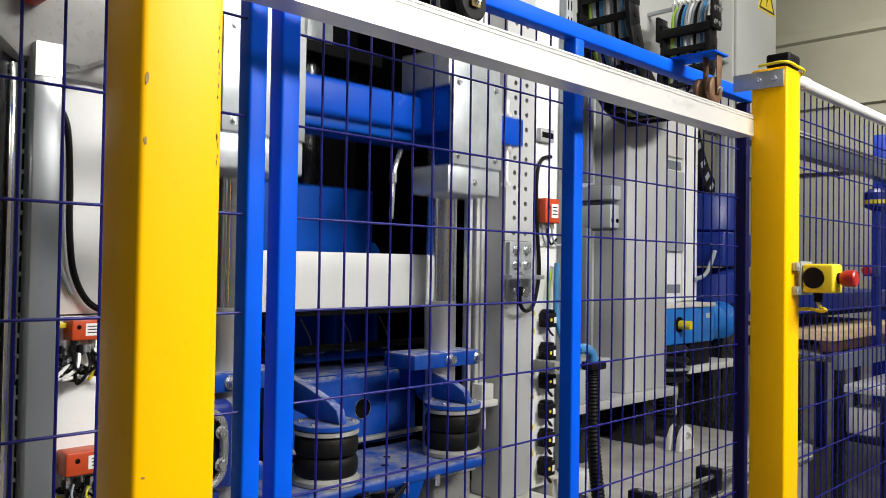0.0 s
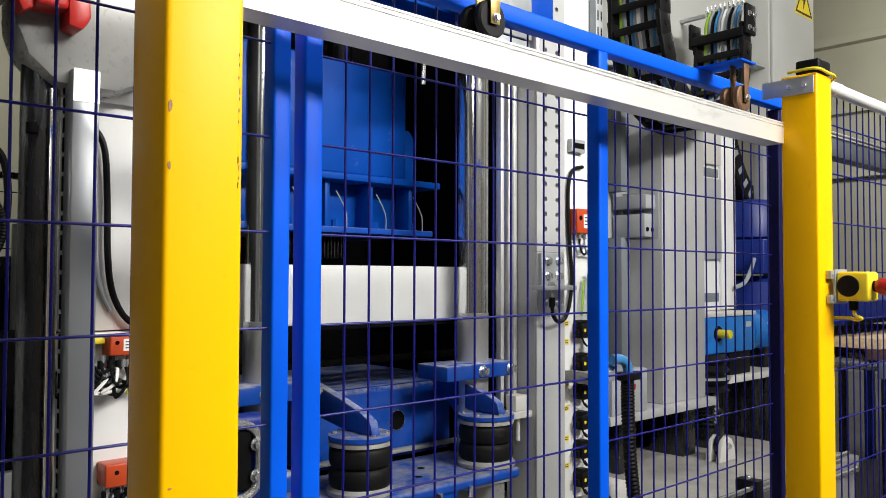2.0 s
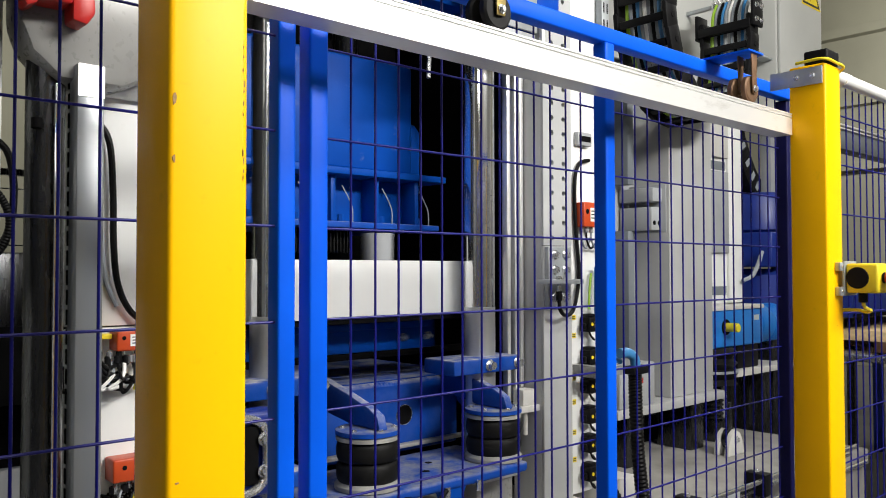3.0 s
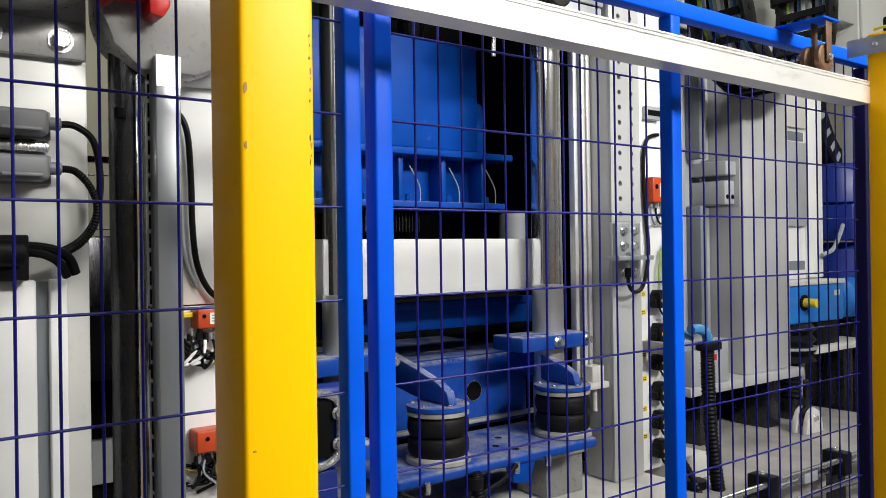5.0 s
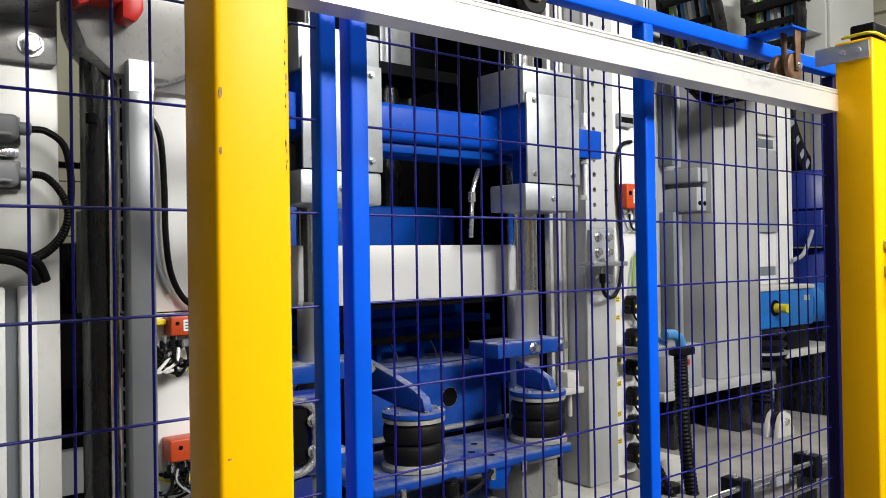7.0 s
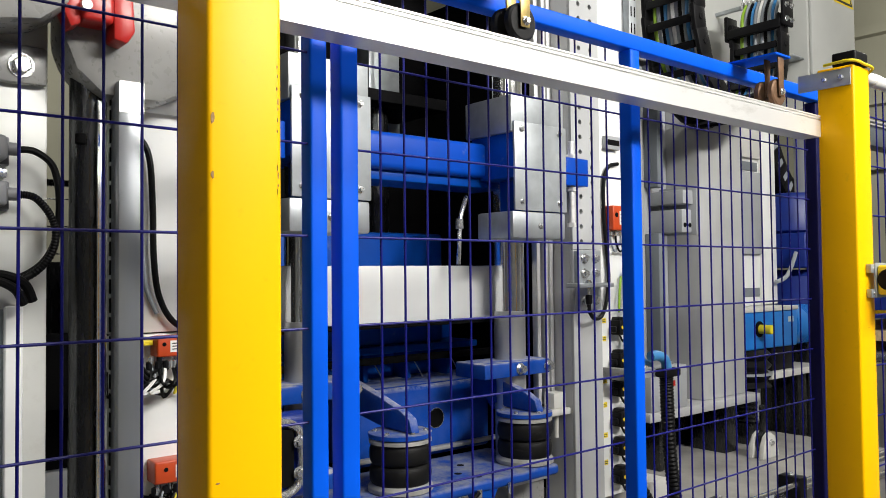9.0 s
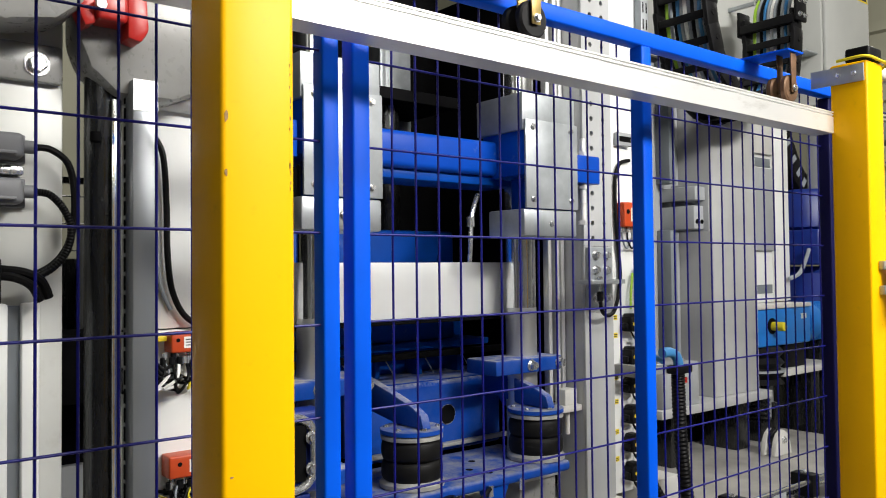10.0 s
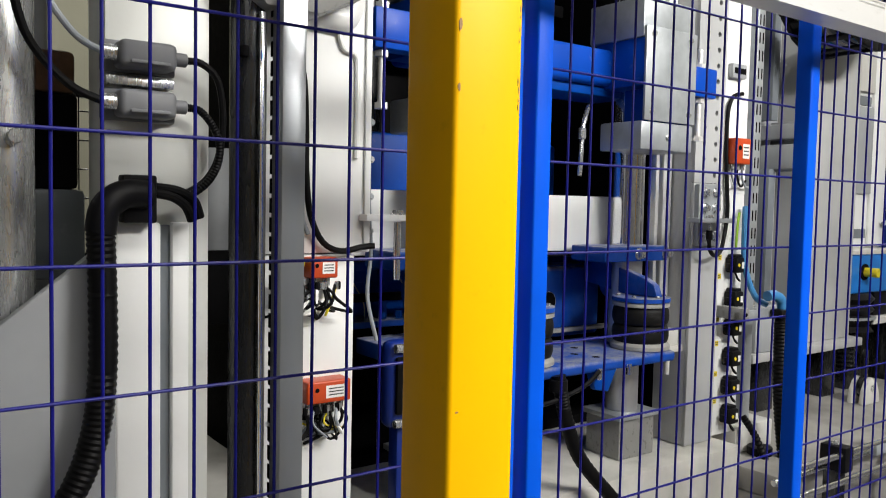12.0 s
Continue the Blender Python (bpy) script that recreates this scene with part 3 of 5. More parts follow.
    part("guide_foot_block", box(1.52, 1.575, 0.88, 0.925, 1.185, 1.235, 0.003), CREAM, p)
    part("foot_screw", rod((1.55, 0.90, 1.09), 0.008, 0.075, "Z", 12), CREAM, p)
    return p


machine_frame()
press_bay(True)
press_frame()
press_bay(False)



def red_clamp():
    p = thing("pipe_clamp", "red enamelled hydraulic clamp on a cast bracket", "clamp", (0.09, 0.68, 2.05))
    part("body", box(0.045, 0.10, 0.64, 0.699, 2.075, 2.13, 0.008, 3), RED, p)
    part("jaw", prism([(0.10, 2.15), (0.135, 2.15), (0.14, 2.07), (0.125, 2.045), (0.10, 2.05)], 0.645, 0.699, 0.006), RED, p)
    part("jaw", prism([(0.02, 2.16), (0.046, 2.16), (0.046, 2.07), (0.028, 2.06), (0.015, 2.09)], 0.65, 0.699, 0.005), RED, p)
    part("pin", rod((0.05, 0.63, 2.10), 0.010, 0.012, "Y", 16), STEEL, p)


red_clamp()

# ---- moving press head ----


def press_head():
    p = thing("pressing_machine_crosshead", "blue press head with galvanised guide housings and ribbed stamp", "machine head", (1.0, 1.1, 1.7))
    beam = part("crosshead_beam", box(0.62, 1.40, 0.905, 1.08, 1.913, 2.016, 0.016, 3), BLUE_HEAD, p)
    part("beam_lip", box(0.68, 1.36, 0.93, 1.07, 1.885, 1.9145, 0.006), MBLUE, beam)
    for x, s in ((0.645, 1), (1.364, 1)):
        h = part("housing", box(x - 0.112, x + 0.112, 0.785, 0.985, 2.036, 2.145, 0.004), ZINC, p, "galvanised guide housing")
        part("front_plate", box(x - 0.108, x + 0.112, 0.776, 0.7845, 1.809, 2.066, 0.002), ZINC, h)
        part("core", box(x - 0.104, x + 0.105, 0.7865, 0.965, 1.905, 2.0355, 0.003), BLUE_HEAD, h)
        part("neck", box(x - 0.05, x + 0.105, 0.7865, 0.90, 1.808, 1.9045, 0.003), BLUE_HEAD, h)
        part("lower_block", box(x - 0.112, x + 0.112, 0.782, 0.935, 1.728, 1.807, 0.006, 2), ZINC, h)
        for bx in (x - 0.08, x + 0.08):
            for bz in (1.835, 2.045):
                part("bolt", hexbolt((bx, 0.776, bz), 0.007, 0.006), STEEL, h)
        part("bolt", hexbolt((x, 0.782, 1.765), 0.007, 0.006), STEEL, h)
        part("bolt", hexbolt((x - 0.07, 0.87, 2.145), 0.010, 0.014, "Z"), CHROME, h)
    for a, b in ((1.477, 1.602), (0.408, 0.532)):
        e = part("end_lug", box(a, b, 0.795, 0.845, 1.897, 1.984, 0.004), BLUE_HEAD, p)
        x = b - 0.055 if a > 1 else a + 0.03
        part("stop_screw", rod((x, 0.818, 1.772), 0.009, 0.124, "Z", 16), ALU, e)
        part("stop_screw_top", rod((x, 0.818, 1.985), 0.009, 0.055, "Z", 16), ALU, e)
        for z in (1.770, 1.882, 1.985):
            part("nut", lathe([(0.016, 0), (0.016, 0.013)], (x, 0.818, z), "Z", 6), ALU, e)
    rear = part("rear_housing", box(1.325, 1.462, 1.60, 1.70, 2.02, 2.62, 0.004), ZINC, p, "streaked galvanised rear guide housing")
    part("rear_flange", box(1.31, 1.335, 1.585, 1.60, 2.02, 2.62, 0.002), ZINC, rear)
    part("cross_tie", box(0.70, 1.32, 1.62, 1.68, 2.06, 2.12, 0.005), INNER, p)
    # stamp box below
    Z = -0.52
    top, fl, bot = 2.28 + Z, 1.925 + Z, 1.742 + Z
    s = part("stamp_box", box(0.50, 1.335, 1.20, 1.62, fl, top, 0.010, 3), MBLUE, p, "blue stamp box")
    part("stamp_flange", box(0.46, 1.46, 1.17, 1.66, fl - 0.022, fl - 0.0005, 0.004), MBLUE, s)
    part("ear", prism([(1.335, fl), (1.452, fl), (1.452, fl + 0.165), (1.43, fl + 0.19), (1.40, fl + 0.19), (1.335, fl + 0.23)], 1.30, 1.34, 0.004), MBLUE, s)
    part("web", box(0.50, 1.40, 1.27, 1.55, bot + 0.02, fl - 0.0225, 0.004), MBLUE, s)
    for k in range(6):
        x = 0.52 + 0.165 * k
        part("rib", box(x, x + 0.018, 1.20, 1.2695, bot + 0.0195, fl - 0.0225, 0.003), MBLUE, s)
    part("bottom_plate", box(0.46, 1.44, 1.185, 1.64, bot, bot + 0.019, 0.003), PLATE_DUST, s, "blue bottom plate with grey dust")
    for k in range(6):
        x = 0.59 + 0.155 * k
        part("plate_bolt", hexbolt((x, 1.205, bot + 0.019), 0.011, 0.022, "Z"), MBLUE, s)
        part("vent_wire", hose([(x + 0.04, 1.20, bot + 0.02), (x + 0.035, 1.198, bot + 0.07), (x + 0.0, 1.20, bot + 0.13)], 0.002, 6), HOSE_GREY, s)
    for k in range(22):
        x = 0.86 + 0.0125 * k
        part("stamp_pin", box(x, x + 0.004, 1.25, 1.40, bot - 0.075, bot - 0.001, 0.0008), DARK_STEEL, s)
    # hydraulic hose hanging under the beam
    part("hose_end", hose([(1.24, 0.97, 1.86), (1.20, 0.95, 1.80), (1.185, 0.94, 1.74), (1.18, 0.94, 1.655)], 0.007, 8), STEEL, p)
    part("hose_nut", rod((1.187, 0.942, 1.76), 0.012, 0.03, "Z", 10), STEEL, p)
    # rods between crosshead and stamp
    for x in (0.75, 1.22):
        part("push_rod", rod((x, 1.42, top), 0.045, 2.2 - top, "Z", 24), DARK_STEEL, p)
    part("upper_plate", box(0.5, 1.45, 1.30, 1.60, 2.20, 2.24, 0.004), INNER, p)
    return p


BLUE_HEAD = material("crosshead_blue_paint", (0.001, 0.058, 0.42), 0.38, shine=0.2, vary=0.12, scale=9, grain=140, dirt=(0.3, 0.33, 0.4), dirt_amount=0.05, dirt_scale=20)
press_bay(True)
head = press_head()

# ---- lifting table with air springs ----


def air_spring(parent, x, y, z0):
    pts = [(0.066, 0.018)]
    for k in range(2):
        for a in range(0, 9):
            t = math.pi * a / 8
            pts.append((0.069 + 0.012 * math.sin(t) ** 0.7, 0.018 + (k + (1 - math.cos(t)) / 2) * 0.052))
    pts.append((0.066, 0.124))
    b = part("air_spring", lathe(pts, (x, y, z0), "Z", 36), BELLOWS, parent, "black rubber air spring bellows", 60)
    part("lower_ring", lathe([(0.070, 0), (0.085, 0.002), (0.085, 0.012), (0.078, 0.02), (0.070, 0.022)], (x, y, z0), "Z", 36), DULL_RING, b)
    part("upper_ring", lathe([(0.070, 0), (0.082, 0.002), (0.082, 0.012), (0.070, 0.014)], (x, y, z0 + 0.122), "Z", 36), DULL_RING, b)
    part("cap", lathe([(0.070, 0), (0.083, 0.001), (0.083, 0.012), (0.078, 0.014)], (x, y, z0 + 0.1365), "Z", 36), PLATE_DUST, b)
    for k in range(6):
        a = k * math.pi / 3 + 0.4
        part("cap_bolt", hexbolt((x + 0.066 * math.cos(a), y + 0.066 * math.sin(a), z0 + 0.150), 0.006, 0.006, "Z"), STEEL, b)


def lift_table():
    p = thing("lift_table", "blue lifting table with rubber air springs, dusty on top", "machine table", (1.05, 0.95, 1.03))
    plate = part("spring_plate", box(0.70, 1.40, 0.752, 1.058, 1.028, 1.058, 0.010, 3), PLATE_DUST, p, "dusty blue spring plate")
    for x, y in ((1.10, 0.86), (1.17, 0.93), (1.12, 0.80)):
        part("plate_hole", rod((x, y, 1.0575), 0.011, 0.001, "Z", 16, 0), INNER, plate)
    air_spring(p, 0.886, 0.84, 1.0585)
    air_spring(p, 1.345, 0.84, 1.0585)
    for x in (0.886, 1.345):
        arm = [(1.06, 1.322), (0.92, 1.29), (0.82, 1.262), (0.785, 1.245), (0.772, 1.2105), (0.90, 1.2105), (1.06, 1.235)]
        part("arm", prism(arm, x - 0.013, x + 0.013, 0.004, axis="X"), MBLUE_DUSTY, p)
    for a, b, x in ((0.50, 0.765, 0.653), (1.20, 1.475, 1.378)):
        c = part("clamp", box(a, b, 0.852, 0.985, 1.308, 1.352, 0.005), MBLUE_DUSTY, p, "dusty blue column clamp")
        for bx, r in ((x - 0.035, 0.013), (b - 0.012, 0.013)):
            part("clamp_bolt", hexbolt((bx, 0.852, 1.330), r, 0.018), STEEL, c)
        part("gusset", rod((x + 0.03, 0.99, 1.24), 0.06, 0.02, "Y", 24), MBLUE, p)
    part("lower_clamp", box(0.50, 0.72, 0.852, 1.02, 1.09, 1.13, 0.005), MBLUE_DUSTY, p)
    beam = part("table_beam", box(0.88, 1.41, 1.06, 1.22, 1.064, 1.280, 0.014, 3), MBLUE_DUSTY, p)
    part("beam_top", box(0.89, 1.40, 1.075, 1.22, 1.2802, 1.284, 0.001), PLATE_DUST, beam)
    part("beam_ledge", box(0.88, 1.43, 1.035, 1.0595, 1.083, 1.094, 0.002), DULL_RING, beam)
    part("lightening_hole", rod((1.186, 1.0585, 1.176), 0.029, 0.0012, "Y", 24, 0), INNER, beam)
    part("hole_rim", lathe([(0.0275, 0), (0.031, 0), (0.031, 0.001), (0.0275, 0.001)], (1.186, 1.0588, 1.176), "Y", 24), STEEL, beam)
    part("deck", box(0.55, 1.45, 1.225, 1.70, 1.24, 1.285, 0.005), PLATE_DUST, p)
    # fittings and hoses under the plate
    part("drain_hose", hose([(0.925, 0.742, 1.04), (0.930, 0.735, 0.99), (0.945, 0.732, 0.93), (0.99, 0.725, 0.825), (1.08, 0.705, 0.72), (1.20, 0.68, 0.60)], 0.019, 12, 14, 0.0015), RUBBER, p, "black corrugated hose")
    part("hose_collar", rod((0.925, 0.742, 1.0), 0.024, 0.03, "Z", 16), PLASTIC, p)
    part("air_line", hose([(0.70, 0.78, 1.03), (0.76, 0.745, 1.0), (0.86, 0.735, 0.975), (1.0, 0.735, 1.0), (1.07, 0.74, 1.035)], 0.006, 8), PLASTIC, p)
    for x in (0.78, 1.075, 1.19):
        part("fitting", rod((x, 0.744, 1.012), 0.008, 0.03, "Z", 10), CHROME, p)
    part("bracket", prism([(1.06, 1.03), (1.16, 1.03), (1.13, 0.97), (1.08, 0.98)], 0.76, 0.78, 0.003), MBLUE, p)
    return p


table = lift_table()


def feed_carriage():
    p = thing("feed_carriage", "blue sliding feed carriage bar with a grey roller post", "carriage", (0.0, 1.15, 1.365))
    bar = part("bar", box(-0.76, 0.19, 1.132, 1.180, 1.3645, 1.452, 0.005), MBLUE, p, "blue carriage bar")
    part("bar_lip", box(-0.76, 0.16, 1.122, 1.1315, 1.432, 1.452, 0.002), MBLUE, bar)
    for x in (0.06, 0.16):
        part("end_bolt", hexbolt((x, 1.132, 1.402), 0.010, 0.012), STEEL, bar)
    part("post", rod((0.0, 1.185, 1.4525), 0.047, 0.275, "Z", 32), GREY, p, "grey roller post")
    return p


carriage = feed_carriage()


def side_plate():
    p = thing("vibrator_housing", "dark blue vibrator housing with bolted steel rim", "machine part", (0.52, 0.85, 0.865))
    part("body", box(0.46, 0.60, 0.80, 0.848, 1.10, 1.30, 0.02, 3), DEEP_BLUE, p)
    part("bracket", hose([(0.47, 0.792, 1.285), (0.53, 0.79, 1.28), (0.560, 0.788, 1.255), (0.566, 0.788, 1.20), (0.560, 0.788, 1.145), (0.53, 0.79, 1.12), (0.47, 0.792, 1.115)], 0.010, 10), STEEL, p, "rounded steel bracket")
    part("inner_plate", box(0.475, 0.548, 0.7885, 0.7995, 1.135, 1.265, 0.004), INNER, p)
    for z in (1.165, 1.235):
        part("bolt", hexbolt((0.555, 0.782, z), 0.011, 0.010), STEEL, p)
    part("support", box(0.49, 0.57, 0.81, 0.848, 0.866, 1.099, 0.005), DEEP_BLUE, p)


side_plate()
press_bay(False)

# ---- sensor boxes, connectors, cables ----


def sensor_box(x, y, z, w, h, d, tail):
    p = thing("sensor_box", "orange proximity sensor box with grey cable glands", "sensor", (x + w / 2, y, z), "orange sensor boxes")
    part("housing", box(x, x + w, y - d, y, z, z + h, 0.004, 3), ORANGE, p)
    part("label_plate", box(x + w * 0.42, x + w * 0.88, y - d - 0.0008, y - d, z + h * 0.22, z + h * 0.78, 0), LABEL_WHITE, p, "white type label")
    for k in range(3):
        part("print_bar", box(x + w * 0.48, x + w * 0.82, y - d - 0.0012, y - d - 0.0008, z + h * (0.34 + 0.14 * k), z + h * (0.39 + 0.14 * k), 0), INK, p)
    part("knob", rod((x + w * 0.22, y - d - 0.002, z + h * 0.62), h * 0.10, 0.002, "Y", 14), INNER, p)
    n = max(2, int(w / 0.025))
    for k in range(n):
        gx = x + w * (k + 0.5) / n
        part("gland", rod((gx, y - d * 0.5, z - 0.018), 0.0075, 0.018, "Z", 12), STEEL, p)
        part("lead", hose([(gx, y - d * 0.5, z - 0.016), (gx + 0.004, y - d * 0.5, z - 0.045), (gx - 0.03 * tail, y - d * 0.4, z - 0.07), (gx - 0.075 * tail, y - 0.006, z - 0.03 - 0.02 * k)], 0.0035, 7), RUBBER if k % 2 else HOSE_GREY, p)
    return p


sensor_box(0.228, 0.8195, 1.452, 0.062, 0.042, 0.045, 1)
sensor_box(0.222, 0.8195, 1.196, 0.10, 0.046, 0.048, 1)
press_bay(True)
sensor_box(1.762, 0.871, 1.755, 0.078, 0.082, 0.045, -1)
press_bay(False)


def lead_tangle(x, z, n, seed):
    r = random.Random(seed)
    p = thing("cable_tangle", "tangle of thin black and grey sensor leads", "cables", (x, 0.80, z), "sensor leads")
    for k in range(n):
        a = x + r.uniform(-0.045, 0.05)
        pts = [(a, 0.79, z + 0.01), (a + r.uniform(-0.02, 0.02), 0.775 + r.uniform(-0.012, 0.012), z - r.uniform(0.01, 0.03)),
               (a + r.uniform(-0.04, 0.03), 0.775 + r.uniform(-0.012, 0.012), z - r.uniform(0.03, 0.06)), (a + r.uniform(-0.05, 0.04), 0.80, z - r.uniform(0.02, 0.05)),
               (x - 0.03 + r.uniform(-0.03, 0.06), 0.8165, z - r.uniform(0.0, 0.03))]
        part("lead", hose(pts, r.choice((0.0022, 0.003, 0.0036)), 6, 6), (RUBBER, RUBBER, HOSE_GREY, RUBBER, LABEL_WHITE, RUBBER, SOFT_YELLOW)[k % 7], p)
        part("plug", rod((a, 0.785, z - 0.002), 0.006, 0.016, "Z", 10), STEEL if k % 2 else PLASTIC, p)


lead_tangle(0.255, 1.43, 8, 3)
lead_tangle(0.265, 1.175, 11, 7)
lead_tangle(0.20, 1.44, 6, 11)


def shelf_bits():
    p = thing("terminal_rail", "steel rail with yellow tag and cables on the white panel", "rail", (0.20, 0.81, 1.44))
    part("rail_bar", box(0.170, 0.250, 0.800, 0.8195, 1.418, 1.432, 0.002), STEEL, p)
    part("tag", box(0.175, 0.226, 0.795, 0.8195, 1.476, 1.486, 0.001), LABEL_YELLOW, p)
    for k in range(4):
        z = 1.44 - 0.012 * k
        part("lead", hose([(0.172, 0.80, z + 0.02), (0.195, 0.785, z), (0.215, 0.782, z - 0.02), (0.25, 0.79, z - 0.01 * k)], 0.004, 7), RUBBER, p)


shelf_bits()


def cable(label, points, r, mat=RUBBER, name="cable", ribs=0.0, steps=8):
    p = thing(name, label, name.replace("_", " "), points[0])
    part("sheath", hose(points, r, 10, steps, ribs), mat, p)
    return p


cable("black cable looping down the white side panel", [(0.172, 0.812, 1.915), (0.200, 0.805, 1.902), (0.221, 0.803, 1.86), (0.228, 0.803, 1.76), (0.230, 0.803, 1.66), (0.240, 0.803, 1.58), (0.268, 0.803, 1.525), (0.31, 0.803, 1.505), (0.36, 0.806, 1.512), (0.39, 0.80, 1.515)], 0.0065)
# the black cable's shadow on the panel, built as a grey tube
cable("cast shadow of the black cable, modelled as a grey tube", [(0.172, 0.814, 1.905), (0.19, 0.812, 1.89), (0.203, 0.812, 1.83), (0.207, 0.812, 1.70), (0.216, 0.812, 1.60), (0.24, 0.812, 1.54)], 0.005, HOSE_GREY)
cable("thin grey lead hanging in the machine opening", [(0.41, 0.86, 1.78), (0.405, 0.85, 1.62), (0.412, 0.85, 1.50), (0.405, 0.85, 1.40), (0.43, 0.85, 1.30)], 0.0045, HOSE_GREY)
press_bay(True)
cable("black sensor cable looping beside the bolt plate", [(1.60, 0.80, 1.515), (1.605, 0.80, 1.488), (1.64, 0.81, 1.468), (1.70, 0.83, 1.475), (1.755, 0.855, 1.52), (1.775, 0.86, 1.60), (1.765, 0.86, 1.70), (1.755, 0.86, 1.82), (1.758, 0.86, 1.92), (1.785, 0.862, 1.97), (1.84, 0.866, 1.985)], 0.0065)
cable("blue air hose behind the terminals", [(1.86, 0.85, 1.62), (1.845, 0.84, 1.52), (1.84, 0.83, 1.42), (1.87, 0.81, 1.33), (1.92, 0.80, 1.30)], 0.010, HOSE_BLUE, "air_hose")
cable("yellow green earth wire above the terminals", [(1.84, 0.86, 1.60), (1.825, 0.855, 1.54), (1.815, 0.85, 1.48)], 0.004, HOSE_GREEN)


def slot_clip():
    p = thing("cable_clip", "small grey cable clip on the white strip", "clip", (1.80, 0.87, 2.03))
    part("body", box(1.765, 1.84, 0.852, 0.8715, 2.03, 2.075, 0.004), GREY, p)
    part("slot", box(1.772, 1.833, 0.8512, 0.852, 2.043, 2.062, 0), INNER, p)


slot_clip()


def terminal(z):
    p = thing("valve_terminal", "black valve terminal plug on the white strip", "connector", (1.80, 0.87, z), "column of black plugs")
    part("body", box(1.790, 1.838, 0.828, 0.8715, z, z + 0.050, 0.006), PLASTIC, p)
    part("nose", box(1.779, 1.7897, 0.838, 0.862, z + 0.008, z + 0.030, 0.005), PLASTIC, p)
    part("cap", prism([(1.792, z + 0.0505), (1.836, z + 0.0505), (1.830, z + 0.060), (1.800, z + 0.060)], 0.836, 0.868, 0.002), PLASTIC, p)
    part("screw", rod((1.803, 0.8265, z + 0.026), 0.006, 0.0015, "Y", 12, 0), LABEL_YELLOW, p)
    part("eye", box(1.818, 1.831, 0.827, 0.828, z + 0.015, z + 0.035, 0), LABEL_WHITE, p)
    part("lead", hose([(1.815, 0.850, z + 0.002), (1.818, 0.842, z - 0.018), (1.838, 0.846, z - 0.028), (1.85, 0.866, z - 0.02)], 0.0035, 7), RUBBER, p)
    return p


def sticker(z):
    p = thing("warning_sticker", "small yellow sticker on the white strip", "sticker", (1.757, 0.8725, z), "yellow stickers")
    part("sheet", box(1.746, 1.770, 0.8708, 0.8716, z, z + 0.017, 0), LABEL_YELLOW, p)
    for k in range(2):
        part("print_bar", box(1.749, 1.767, 0.8704, 0.8707, z + 0.004 + 0.006 * k, z + 0.0065 + 0.006 * k, 0), INK, p)


for z in (1.405, 1.295, 1.20, 1.10, 1.005, 0.91):
    terminal(z)
for z in (1.445, 1.385, 1.245, 1.165, 1.065, 0.975):
    sticker(z)


def bracket_arm():
    p = thing("hose_bracket", "grey steel hose bracket with blue elbow fitting", "bracket", (1.85, 0.8, 1.28))
    part("arm", box(1.742, 2.02, 0.775, 0.7995, 1.262, 1.288, 0.003), ZINC, p)
    part("arm_plate", box(1.742, 1.775, 0.765, 0.8715, 1.262, 1.30, 0.003), CASTING, p)
    part("hole", rod((1.758, 0.764, 1.28), 0.006, 0.001, "Y", 12, 0), INNER, p)
    part("elbow", hose([(1.86, 0.76, 1.335), (1.90, 0.757, 1.335), (1.935, 0.755, 1.315), (1.945, 0.755, 1.27)], 0.017, 12), HOSE_BLUE, p)
    part("collar", box(1.90, 1.99, 0.73, 0.774, 1.262, 1.29, 0.006), PLASTIC, p)


bracket_arm()
cable("black corrugated cable hose hanging from its bracket", [(1.935, 0.752, 1.262), (1.938, 0.752, 1.15), (1.945, 0.75, 1.0), (1.96, 0.742, 0.85), (1.975, 0.73, 0.70), (1.985, 0.72, 0.45), (2.0, 0.70, 0.19)], 0.024, RUBBER, "corrugated_hose", 0.003, 22)
cable("twisted black cable with yellow strands", [(1.86, 0.83, 0.93), (1.875, 0.79, 0.87), (1.90, 0.76, 0.78), (1.93, 0.72, 0.66), (1.95, 0.70, 0.4)], 0.013, RUBBER, "cable_bundle", 0.003, 14)
press_bay(False)


def connector(z):
    p = thing("plug_connector", "grey industrial plug connector with cable gland", "connector", (-0.12, 0.75, z), "pair of grey plugs")
    part("hood", box(-0.150, -0.056, 0.715, 0.770, z, z + 0.046, 0.010, 3), GREY_PLASTIC, p)
    part("base", box(-0.170, -0.045, 0.765, 0.7795, z - 0.004, z + 0.05, 0.004), GREY_PLASTIC, p)
    part("latch", box(-0.135, -0.070, 0.708, 0.7145, z + 0.006, z + 0.012, 0.002), GREY_PLASTIC, p)
    part("gland", rod((-0.174, 0.74, z + 0.024), 0.013, 0.024, "X", 14), STEEL, p)
    part("gland", rod((-0.056, 0.74, z + 0.024), 0.012, 0.022, "X", 14), GREY_PLASTIC, p)
    return p


connector(1.823)
connector(1.742)
part_gap = thing("latch_bar", "steel latch bar between two grey plugs", "latch", (-0.11, 0.75, 1.80))
part("bar", box(-0.165, -0.05, 0.752, 0.7795, 1.797, 1.813, 0.003), STEEL, part_gap)
cable("black cable from a plug round to the elbow", [(-0.036, 0.74, 1.847), (-0.008, 0.738, 1.845), (0.022, 0.74, 1.82), (0.034, 0.745, 1.76), (0.030, 0.75, 1.69), (0.008, 0.75, 1.645), (-0.03, 0.748, 1.618), (-0.075, 0.742, 1.612)], 0.0065)
